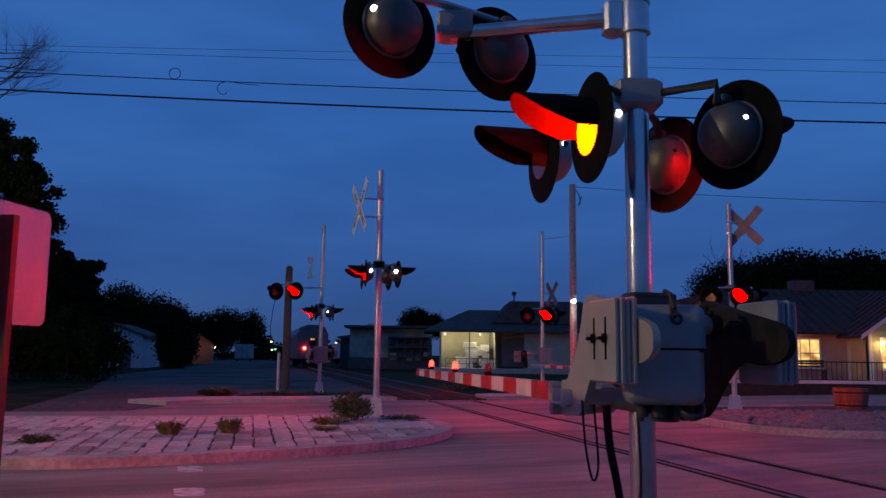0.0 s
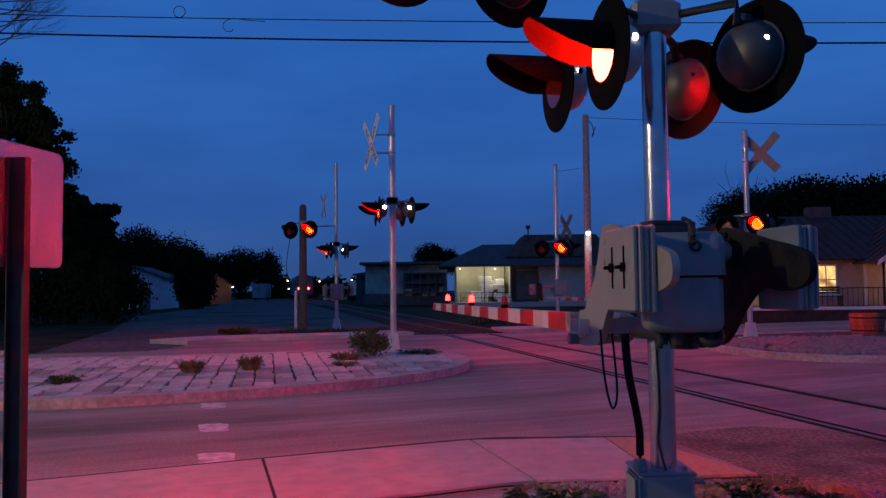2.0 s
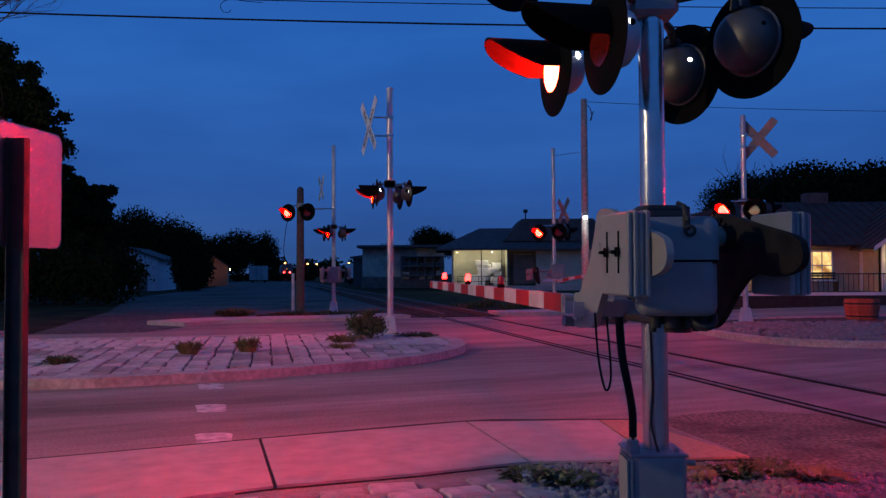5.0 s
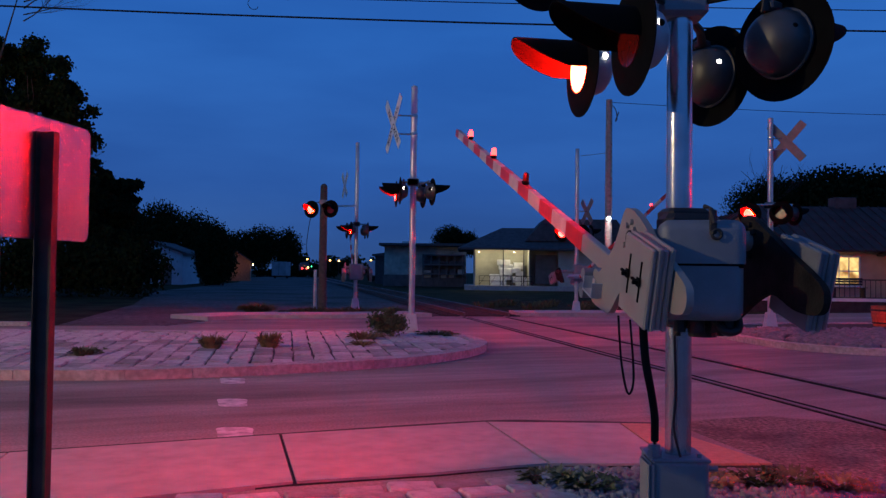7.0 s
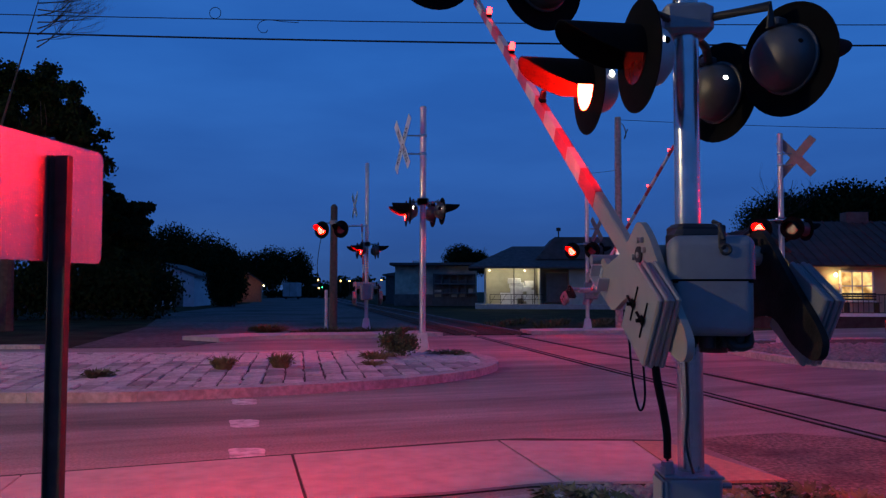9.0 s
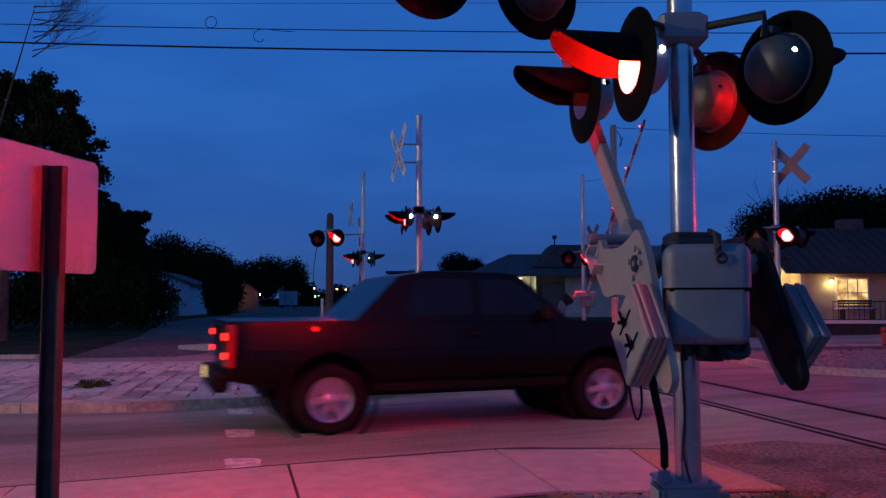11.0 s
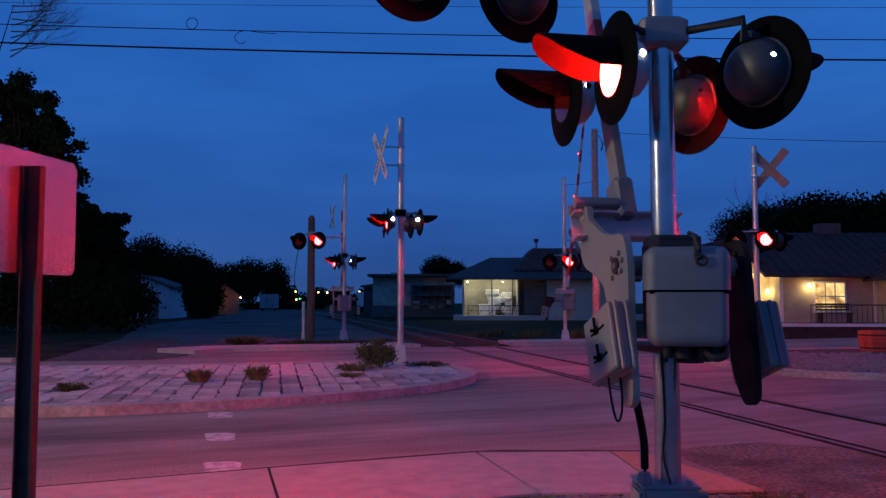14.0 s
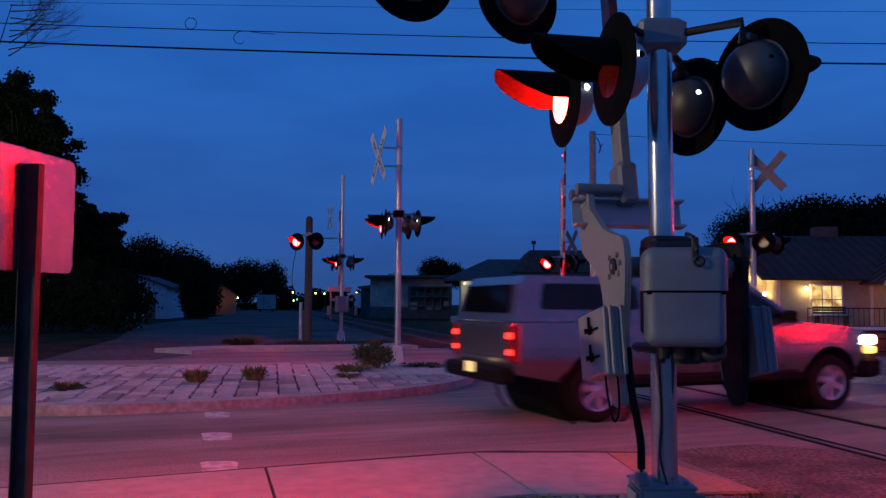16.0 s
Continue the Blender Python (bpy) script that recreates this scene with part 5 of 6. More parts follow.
for k, (x, z, w, h) in enumerate(((2.9, 0.7, 1.3, 0.7), (5.0, 0.62, 0.9, 0.6), (3.6, 1.2, 0.9, 0.35), (4.6, 0.95, 0.7, 0.5), (3.6, 1.62, 0.95, 0.5), (3.6, 2.1, 1.1, 0.42), (4.85, 1.4, 0.6, 0.45), (3.4, 2.5, 1.0, 0.4), (4.7, 2.15, 0.7, 0.5), (4.5, 1.8, 0.7, 0.4), (2.6, 1.2, 0.8, 0.4))):
    h *= 1.22
    w *= 1.15
    cr = M().box((0, 0, h / 2), (w, 0.8, h), ch=0.03).box((0, -0.01, h * 0.55), (w + 0.02, 0.82, 0.03))
    zz = max(0.35, z - 0.35)
    tagged(part("goods_carton", cr, WHITE, None, "", False, pose(x, YF + 1.5 + 0.12 * (k % 3), zz)), "pale wrapped carton stacked on the loading bay", "carton", "stacked cartons")
rail_ = M()
for z in (0.75, 1.2):
    rail_.tube((1.2, YF - 0.25, z), (5.8, YF - 0.25, z), 0.025, None, 6)
part("dock_rail", rail_, DARKMET, wh)
for k in range(6):
    part("rail_post", M().tube((1.2 + 0.92 * k, YF - 0.25, 0.35), (1.2 + 0.92 * k, YF - 0.25, 1.2), 0.025, None, 6), DARKMET, wh)
    part("rail_brace", M().tube((1.2 + 0.92 * k, YF - 0.25, 0.4), (1.9 + 0.92 * k - 0.2, YF - 0.25, 1.2), 0.018, None, 6), DARKMET, wh)
part("bay_lamp", M().lathe([(0.0, 0.06), (0.05, 0.03), (0.05, 0.0), (0.0, -0.02)], 12, 0, Matrix.Translation((1.15, YF + 0.3, 3.28)) @ pose(0, 0, 0, 90)), WARMBULB, wh, "bare bay lamp")
lamp_point(1.3, YF + 0.35, 3.15, 95, (1.0, 0.95, 0.72), 0.1)
part("bay_lamp", M().lathe([(0.0, 0.06), (0.05, 0.03), (0.05, 0.0), (0.0, -0.02)], 12, 0, Matrix.Translation((4.3, YF + 1.0, 3.3)) @ pose(0, 0, 0, 90)), WARMBULB, wh, "bare bay lamp")
lamp_point(4.3, YF + 0.8, 3.1, 60, (1.0, 0.97, 0.74), 0.1)

# cream shed and dark long shed left of it
shed = thing("storage_shed", pose(0, 0, 0), "cream storage shed with dark canopies and stacked goods", "shed")
SHEDWALL = mat("weathered_shed_wall", (0.52, 0.48, 0.37), 0.85, vary=0.25, scale=1.5, dirt=(0.14, 0.13, 0.11), dirt_scale=0.5)
part("wall", M().box((-4.2, 88, 2.0), (8.5, 6, 4.2)), SHEDWALL, shed)
part("low_wall", M().box((-5.0, 84.6, 0.55), (7.0, 0.6, 1.2), ch=0.03), DARKWALL, shed)
# no opening here: a dark panel on the wall draws the bay's shade
part("bay", M().box((-2.3, 84.95, 1.7), (4.4, 0.12, 3.2)), DARKWALL, shed, "dark panel standing in for the shade of an open bay")
for k in range(6):
    part("post", M().box((-4.3 + 0.8 * k, 83.2, 1.55), (0.1, 0.1, 3.1)), DARKWALL, shed)
rg = random.Random(12)
for z in (0.95, 1.35, 2.3):
    for k in range(5):
        part("crate", M().box((-3.9 + 0.85 * k, 83.9, z + 0.14), (0.6 + 0.2 * rg.random(), 0.9, 0.22 + 0.3 * rg.random()), ch=0.03), SHINGLE if rg.random() < 0.6 else SHEDWALL, shed)
part("roof", M().box((-4.2, 87.5, 4.25), (9.4, 8, 0.28), ch=0.05), SHINGLE, shed)
for z in (3.2, 2.2, 1.25):
    part("canopy", M().box((-2.2, 84.2, z), (4.8 - 0.3 * z, 2.2, 0.14), ch=0.02), DARKWALL, shed)
part("rack", M().box((-2.2, 84.4, 0.5), (4.6, 1.6, 1.1), ch=0.03), DARKWALL, shed)
part("vent", M().box((-6.0, 85.0, 4.5), (1.2, 0.5, 0.25), ch=0.02), TRIM, shed)
ls = thing("long_shed", pose(0, 0, 0), "dark long shed beside the track", "shed")
part("wall", M().box((-7.6, 104, 1.6), (6.5, 12, 3.4)), SHINGLE, ls)
part("roof", M().prism([(-11.2, 3.3), (-4.2, 3.3), (-4.2, 4.3), (-7.6, 4.0), (-11.2, 3.5)], 97.5, 111, 0, None, "y"), SHINGLE, ls)
wb = thing("box_trailer", pose(-12.6, 122.0, -0.06), "white box trailer parked far beside the track", "trailer")
part("body", M().box((0, 0, 2.0), (4.0, 2.4, 2.2), ch=0.05), WHITE, wb)
part("chassis", M().box((0, 0, 0.55), (3.8, 1.6, 0.6)), DARKMET, wb)
for k in (-1.2, 1.2):
    part("wheel", M().tube((k, -1.1, 0.45), (k, -0.8, 0.45), 0.45, None, 14), RUBBER, wb)

# houses on the left
def house(x, y, w, d, h, rise, wall, label, rot=0.0):
    th = thing("house", pose(x, y, -0.06, 0, 0, rot), label, "house", "houses")
    part("wall", M().box((0, 0, h / 2), (w, d, h)).prism([(-w / 2, h), (w / 2, h), (0, h + rise)], -d / 2, d / 2, 0, None, "y"), wall, th)
    for sgn in (-1, 1):
        m = M().add([(sgn * (w / 2 + 0.4), -d / 2 - 0.3, h - 0.4 * rise / (w / 2)), (0, -d / 2 - 0.3, h + rise), (0, d / 2 + 0.3, h + rise), (sgn * (w / 2 + 0.4), d / 2 + 0.3, h - 0.4 * rise / (w / 2)),
                     (sgn * (w / 2 + 0.4), -d / 2 - 0.3, h - 0.4 * rise / (w / 2) + 0.2), (0, -d / 2 - 0.3, h + rise + 0.2), (0, d / 2 + 0.3, h + rise + 0.2), (sgn * (w / 2 + 0.4), d / 2 + 0.3, h - 0.4 * rise / (w / 2) + 0.2)],
                    [(0, 1, 2, 3), (4, 7, 6, 5), (0, 4, 5, 1), (3, 2, 6, 7), (0, 3, 7, 4), (1, 5, 6, 2)])
        part("roof_slope", m, SHINGLE, th)
    return th


PALEWALL = mat("pale_house_wall", (0.55, 0.56, 0.58), 0.75, vary=0.1, scale=2)
BRICKISH = mat("orange_brick_wall", (0.42, 0.17, 0.09), 0.8, vary=0.25, scale=5)
h1 = house(-30.5, 82.0, 5.5, 9, 3.0, 1.0, PALEWALL, "small pale house behind dark trees", 8)
part("door", M().box((1.3, -4.53, 1.0), (0.9, 0.06, 2.0)), DARKWALL, h1)
h2 = house(-31.6, 112.0, 4, 8, 2.6, 1.4, BRICKISH, "orange-lit brick house beyond the lane", 14)
part("porch_lamp", M().box((2.3, -4.1, 2.2), (0.10, 0.10, 0.14)), WARMBULB, h2)
lamp_point(-30.4, 106.6, 2.1, 14, (1.0, 0.55, 0.25), 0.1)
tr2 = thing("cargo_trailer", pose(-33.0, 146.0, -0.06), "small pale cargo trailer parked in the lane", "trailer")
DULL = mat("dull_grey_panel", (0.30, 0.30, 0.31), 0.7, vary=0.2, scale=1.5, dirt=(0.16, 0.16, 0.16), dirt_scale=0.8)
part("body", M().box((0, 0, 1.75), (2.5, 4, 2.5), ch=0.06), DULL, tr2)
part("door_seam", M().box((0, -2.02, 1.75), (0.04, 0.03, 2.3)), DARKMET, tr2)
for k in (-1.1, 1.1):
    part("wheel", M().tube((k - 0.12, 0, 0.36), (k + 0.12, 0, 0.36), 0.36, None, 14), RUBBER, tr2)

# low far woods closing the line of the track
rw = random.Random(41)
fw = M()
for k in range(26):
    x = -66 + 1.9 * k + rw.uniform(-0.6, 0.6)
    hh = (3.2 if x < -50 else 5.6) * rw.uniform(0.8, 1.15) + (2.2 if 11 < k < 13 else 0)
    leaf_crown(fw, [(x, 300 + rw.uniform(-6, 6), hh * 0.5, 2.4, 2.0, hh * 0.5)], 260, 0.8, rw)
for k in range(16):
    leaf_crown(fw, [(-62 + 2.2 * k, 176 - 0.9 * k, 1.2, 1.9, 1.4, 1.4 + 0.5 * rw.random())] if k < 8 else [(-62 + 2.2 * k, 176, 0.8, 1.7, 1.3, 0.9)], 170, 0.55, rw)
tagged(part("far_woods", fw, LEAF), "dark low trees and scrub at the far end of the track", "woods", "", "stuff")

# far street lamps along the line
for k, (x, y, z) in enumerate(((-41.5, 250, 4.6), (-38.8, 250, 4.5), (-50.5, 262, 2.4), (-50.8, 262, 5.0), (-22.0, 190, 3.9), (-20.4, 190, 3.8))):
    sl = thing("street_lamp", pose(x, y, -0.06), "distant warm street lamp on a thin pole", "street lamp", "far street lamps")
    part("pole", M().tube((0, 0, 0), (0, 0, z + 0.2), 0.07, None, 6), DARKMET, sl)
    part("bulb", M().lathe([(0.0, 0.3), (0.22, 0.2), (0.22, -0.1), (0.0, -0.2)], 10, 0, Matrix.Translation((0, -0.2, z)) @ pose(0, 0, 0, 90)), FARBULB, sl)
sg = thing("track_signal", pose(-43.6, 231, -0.06), "far railway signal showing two green lamps", "railway signal")
part("pole", M().tube((0, 0, 0), (0, 0, 3.4), 0.08, None, 6), DARKMET, sg)
GREEN = glow("green_signal_lamp", (0.02, 1.0, 0.30), 9.0)
part("lamp", M().tube((0, -0.2, 2.6), (0, -0.05, 2.6), 0.13, None, 10), GREEN, sg)
part("lamp", M().tube((-0.9, -0.2, 2.5), (-0.9, -0.05, 2.5), 0.10, None, 10), GREEN, sg)
part("crossbar", M().box((-0.45, 0, 2.55), (1.3, 0.08, 0.12)), DARKMET, sg)

# ---- station ----
st = thing("station_building", pose(0, 0, 0), "cream clapboard station with a brown standing-seam roof and lit windows", "station")
SY = 38.4


def clap(mm_parent, x0, x1, z0, z1, y, name="wall"):
    """A clapboard wall: a core and overlapping boards."""
    w = part(name, M().box(((x0 + x1) / 2, y + 0.1, (z0 + z1) / 2), (x1 - x0, 0.16, z1 - z0)), SIDING, mm_parent)
    z = z0
    while z < z1 - 0.05:
        zt = min(z + 0.14, z1)
        bw = M().add([(x0, y + 0.018, z), (x1, y + 0.018, z), (x1, y - 0.012, z), (x0, y - 0.012, z), (x0, y + 0.014, zt), (x1, y + 0.014, zt)], [(0, 3, 2, 1), (3, 4, 5, 2), (0, 1, 5, 4), (0, 4, 3), (1, 2, 5)])
        part("clapboard", bw, SIDING, w)
        z += 0.14
    return w


def sash(parent, x, z, w, h, y, lit=True, cols=2, rows=2):
    fr = part("window", M().box((x, y - 0.02, z), (w + 0.2, 0.06, h + 0.2), ch=0.01), TRIM, parent)
    part("pane", M().box((x, y - 0.056, z), (w, 0.012, h)), WARMPANE if lit else GLASS, fr)
    for k in range(1, cols):
        part("mullion", M().box((x - w / 2 + w * k / cols, y - 0.065, z), (0.05, 0.02, h)), TRIM, fr)
    for k in range(1, rows):
        part("rail", M().box((x, y - 0.067, z - h / 2 + h * k / rows), (w, 0.02, 0.05)), TRIM, fr)
    part("sill", M().box((x, y - 0.08, z - h / 2 - 0.1), (w + 0.3, 0.12, 0.05)), TRIM, fr)


clap(st, 15.2, 19.6, 0.55, 2.75, SY)
clap(st, 11.0, 15.2, 0.55, 2.75, SY + 1.2, "gable_wall")
part("gable_side", M().box((15.2, SY + 0.6, 1.65), (0.14, 1.2, 2.2)), SIDING, st)
part("gable_top", M().prism([(11.0, 2.75), (15.2, 2.75), (13.1, 4.3)], SY + 1.2, SY + 1.36, 0, None, "y"), SIDING, st)
clap(st, 19.6, 25.0, 0.55, 2.75, SY - 1.6, "bay_wall")
part("bay_side", M().box((19.67, SY - 0.8, 1.65), (0.14, 1.6, 2.2)), SIDING, st)
part("bay_gable", M().prism([(19.6, 2.75), (25.0, 2.75), (22.3, 4.6)], SY - 1.6, SY - 1.44, 0, None, "y"), SIDING, st)
for x in (15.2, 19.55):
    part("corner_board", M().box((x, SY - 0.03, 1.65), (0.16, 0.08, 2.2)), TRIM, st)
part("corner_board", M().box((19.7, SY - 1.63, 1.65), (0.16, 0.08, 2.2)), TRIM, st)


def seam_roof(quad, name, seams):
    """A sloping metal roof plane with raised seams; quad: eave left, eave right, ridge right, ridge left."""
    a, b, c, d = (Vector(p) for p in quad)
    nrm = (b - a).cross(d - a).normalized()
    th = nrm * 0.08
    m = M().add([a, b, c, d, a + th, b + th, c + th, d + th], [(0, 3, 2, 1), (4, 5, 6, 7), (0, 1, 5, 4), (1, 2, 6, 5), (2, 3, 7, 6), (3, 0, 4, 7)])
    r = part(name, m, METALROOF, st, "brown standing-seam metal roof")
    for k in range(seams + 1):
        t = k / seams
        p, q = a.lerp(b, t) + th, d.lerp(c, t) + th
        e1 = (b - a).normalized() * 0.025
        part("seam", M().add([p - e1, p + e1, q + e1, q - e1, p - e1 + nrm * 0.05, p + e1 + nrm * 0.05, q + e1 + nrm * 0.05, q - e1 + nrm * 0.05], [(0, 3, 2, 1), (4, 5, 6, 7), (0, 1, 5, 4), (1, 2, 6, 5), (2, 3, 7, 6), (3, 0, 4, 7)]), METALROOF, r)


seam_roof([(14.2, SY - 0.7, 2.62), (27.0, SY - 0.7, 2.62), (27.0, SY + 4.2, 5.0), (14.2, SY + 4.2, 5.0)], "main_roof", 26)
seam_roof([(27.0, SY + 9.0, 2.62), (14.2, SY + 9.0, 2.62), (14.2, SY + 4.2, 5.0), (27.0, SY + 4.2, 5.0)], "back_roof", 6)
seam_roof([(15.75, SY + 0.5, 2.50), (15.75, SY + 7.0, 2.50), (13.1, SY + 7.0, 4.45), (13.1, SY + 0.5, 4.45)], "gable_roof_east", 10)
seam_roof([(10.45, SY + 7.0, 2.50), (10.45, SY + 0.5, 2.50), (13.1, SY + 0.5, 4.45), (13.1, SY + 7.0, 4.45)], "gable_roof_west", 10)
seam_roof([(19.0, SY + 3.0, 2.45), (19.0, SY - 2.2, 2.45), (22.3, SY - 2.2, 4.75), (22.3, SY + 3.0, 4.75)], "bay_roof_west", 8)
seam_roof([(25.6, SY - 2.2, 2.45), (25.6, SY + 3.0, 2.45), (22.3, SY + 3.0, 4.75), (22.3, SY - 2.2, 4.75)], "bay_roof_east", 8)
part("verge_board", M().add([(19.0, SY - 2.24, 2.36), (22.3, SY - 2.24, 4.66), (22.3, SY - 2.24, 4.86), (19.0, SY - 2.24, 2.56), (19.0, SY - 2.18, 2.36), (22.3, SY - 2.18, 4.66), (22.3, SY - 2.18, 4.86), (19.0, SY - 2.18, 2.56)],
                           [(0, 1, 2, 3), (7, 6, 5, 4), (0, 4, 5, 1), (3, 2, 6, 7)]), TRIM, st)
part("chimney", M().box((19.4, SY + 4.4, 5.1), (1.1, 0.8, 0.9), ch=0.02), SHINGLE, st)
sash(st, 17.45, 1.75, 1.35, 1.25, SY, True, 3, 2)
sash(st, 20.5, 1.75, 0.55, 1.3, SY - 1.6, True, 1, 2)
sash(st, 22.2, 1.9, 0.9, 1.6, SY - 1.6, True, 2, 3)
sash(st, 12.2, 1.6, 0.8, 1.2, SY + 1.2, True, 2, 2)
dr = part("entrance_door", M().box((13.9, SY + 1.17, 1.55), (0.95, 0.06, 2.0), ch=0.01), DARKWALL, st, "dark panelled entrance door")
part("door_glass", M().box((13.9, SY + 1.13, 1.75), (0.5, 0.02, 1.1)), WARMPANE, dr)
part("name_board", M().box((13.9, SY + 1.12, 2.75), (1.1, 0.05, 0.22)), WARMPANE, st)
for x, y, z, w in ((13.3, SY + 0.85, 2.95, 6), (14.75, SY + 0.85, 2.9, 6), (14.95, SY + 0.95, 2.0, 3), (16.45, SY - 0.18, 2.25, 5), (20.15, SY - 1.82, 2.2, 4)):
    part("wall_lamp", M().lathe([(0.0, 0.1), (0.06, 0.06), (0.07, -0.05), (0.0, -0.08)], 12, 0, Matrix.Translation((x, y, z)) @ pose(0, 0, 0, 90)), WARMBULB, st, "warm wall lamp")
    lamp_point(x, y - 0.12, z - 0.12, 2.4 * w, (1.0, 0.70, 0.28), 0.06)
part("deck", M().box((17.0, SY - 1.2, 0.24), (13.0, 3.4, 0.62), ch=0.02), mat("dark_deck_boards", (0.035, 0.031, 0.028), 0.9, vary=0.4, scale=4), st)
part("deck_edge", M().box((17.0, SY - 2.94, 0.50), (13.0, 0.06, 0.14)), TRIM, st)
for k in range(22):
    part("baluster", M().tube((15.4 + k * 0.22, SY - 2.7, 0.55), (15.4 + k * 0.22, SY - 2.7, 1.35), 0.014, None, 6), DARKMET, st)
part("handrail", M().tube((15.4, SY - 2.7, 1.36), (20.1, SY - 2.7, 1.36), 0.025, None, 8), DARKMET, st)
bn = thing("bench", pose(17.1, SY - 1.3, 0.55), "dark slatted bench on the station deck", "bench")
for k in range(4):
    part("seat_slat", M().box((0, -0.15 + 0.11 * k, 0.45), (1.5, 0.09, 0.03), ch=0.005), DARKMET, bn)
for k in range(3):
    part("back_slat", M().box((0, 0.3, 0.6 + 0.12 * k), (1.5, 0.03, 0.09), ch=0.005), DARKMET, bn)
for k in (-0.65, 0.65):
    part("leg", M().box((k, 0.08, 0.22), (0.06, 0.45, 0.44), ch=0.01), DARKMET, bn)
wg = thing("white_barn", pose(0, 0, 0), "large pale gabled building behind the station", "building")
part("wall", M().prism([(36, 0), (58, 0), (58, 4.2), (47, 11.6), (36, 4.2)], 74, 92, 0, None, "y"), TRIM, wg)
for k in range(2):
    part("roof_slope", M().add([(47, 73.5, 11.7), (35.4 if k == 0 else 58.6, 73.5, 3.9), (35.4 if k == 0 else 58.6, 92.5, 3.9), (47, 92.5, 11.7), (47, 73.5, 12.0), (35.4 if k == 0 else 58.6, 73.5, 4.2), (35.4 if k == 0 else 58.6, 92.5, 4.2), (47, 92.5, 12.0)],
                               [(0, 1, 2, 3), (4, 7, 6, 5), (0, 4, 5, 1), (2, 6, 7, 3), (1, 5, 6, 2)]), TRIM, wg)

for x in (-46, 46):
    up_ = thing("utility_pole", pose(x, 25.3, -0.1), "tall wooden utility pole holding the street wires", "utility pole")
    part("pole", M().tube((0, 0, 0), (0, 0, 12.4), 0.17, 0.13, 12), WOOD, up_, "", True)
    part("crossarm", M().box((0, 0, 11.6), (0.12, 1.6, 0.12), ch=0.01), WOOD, up_)

# street lamp up the street
lamp_pole = thing("street_lamp", pose(-21.2, -2.35, -0.06), "warm street lamp on a tall steel pole", "street lamp")
part("pole", M().tube((0, 0, 0), (0, 0, 8.0), 0.09, 0.06, 12), GALV, lamp_pole)
part("bracket", M().tube((0, 0, 7.9), (1.1, 1.2, 8.3), 0.04, None, 8), GALV, lamp_pole)
part("head", M().box((1.2, 1.35, 8.28), (0.55, 0.3, 0.14), ch=0.03), CASE, lamp_pole)
part("bulb", M().box((1.2, 1.35, 8.19), (0.3, 0.18, 0.04), ch=0.01), WARMBULB, lamp_pole)
lamp_point(-20.0, -1.0, 8.0, 5200, (1.0, 0.80, 0.50), 0.15)

# lamp added to brighten the barn gable, no fixture is known there
part("gable_fill_lamp", M().box((41.5, 73.8, 7.2), (0.4, 0.4, 0.3), ch=0.05), WARMBULB, wg, "added lamp that brightens the pale gable")
lamp_point(41.5, 72.2, 7.2, 900, (1.0, 0.84, 0.58), 0.2)

# ---- vehicles ----
# glow of the number plate, in place of a lamp shining on it
PLATE = glow("plate_glow", (1.0, 0.72, 0.30), 0.9)
def arch(cx, r, z0, n=9):
    """Points over a wheel opening, from rear to front."""
    a0 = math.asin(min(1, (z0 - 0.385) / r)) if z0 > 0.385 else 0
    return [(cx - r * math.cos(a0 + (math.pi - 2 * a0) * i / n), 0.385 + r * math.sin(a0 + (math.pi - 2 * a0) * i / n)) for i in range(n + 1)]


def flank(x, z, fr, rr):
    """Half width of a truck body: tucked under at the sill, full at the waist, drawn in above the crease and at both ends."""
    y = 0.985
    if z < 0.76:
        y -= 0.085 * ((0.76 - z) / 0.26) ** 1.6
    elif z > 0.80:
        y -= 0.055 * ((z - 0.80) / 0.44) ** 1.5
        if z > 0.92:
            y -= 0.012
    y -= 0.16 * max(0.0, (x - fr + 0.55) / 0.55) ** 2.2
    y -= 0.06 * max(0.0, (rr + 0.3 - x) / 0.3) ** 2
    return y


def shaped_body(poly, fr, rr, paint):
    me = M().prism(poly, -1.0, 1.0, 0, None, "y").mesh("body", paint)
    bm = bmesh.new()
    bm.from_mesh(me)
    cuts = [((0, 0, z), (0, 0, 1)) for z in (0.56, 0.63, 0.70, 0.755, 0.80, 0.86, 0.915, 0.925, 1.0, 1.08, 1.15, 1.20)]
    cuts += [((x, 0, 0), (1, 0, 0)) for x in (fr - 0.55, fr - 0.40, fr - 0.28, fr - 0.18, fr - 0.09, rr + 0.3, rr + 0.18, rr + 0.08)]
    for co, no in cuts:
        bmesh.ops.bisect_plane(bm, geom=bm.verts[:] + bm.edges[:] + bm.faces[:], plane_co=co, plane_no=no)
    for w in bm.verts:
        w.co.y *= flank(w.co.x, w.co.z, fr, rr)
    bmesh.ops.recalc_face_normals(bm, faces=bm.faces)
    bm.to_mesh(me)
    bm.free()
    me.polygons.foreach_set("use_smooth", [True] * len(me.polygons))
    me.set_sharp_from_angle(angle=radians(38))
    return me


def side_y(z):
    return 0.945 if z < 1.20 else 0.945 - (z - 1.20) * 0.26


def side_pane(poly, sgn, lift=0.006):
    poly = soft_corners(poly)
    p = [(x, sgn * (side_y(z) + lift), z) for x, z in poly] + [(x, sgn * (side_y(z) - 0.02), z) for x, z in poly]
    n = len(poly)
    return M().add(p, [tuple(range(n)), tuple(range(2 * n - 1, n - 1, -1))] + [(i, (i + 1) % n, n + (i + 1) % n, n + i) for i in range(n)])


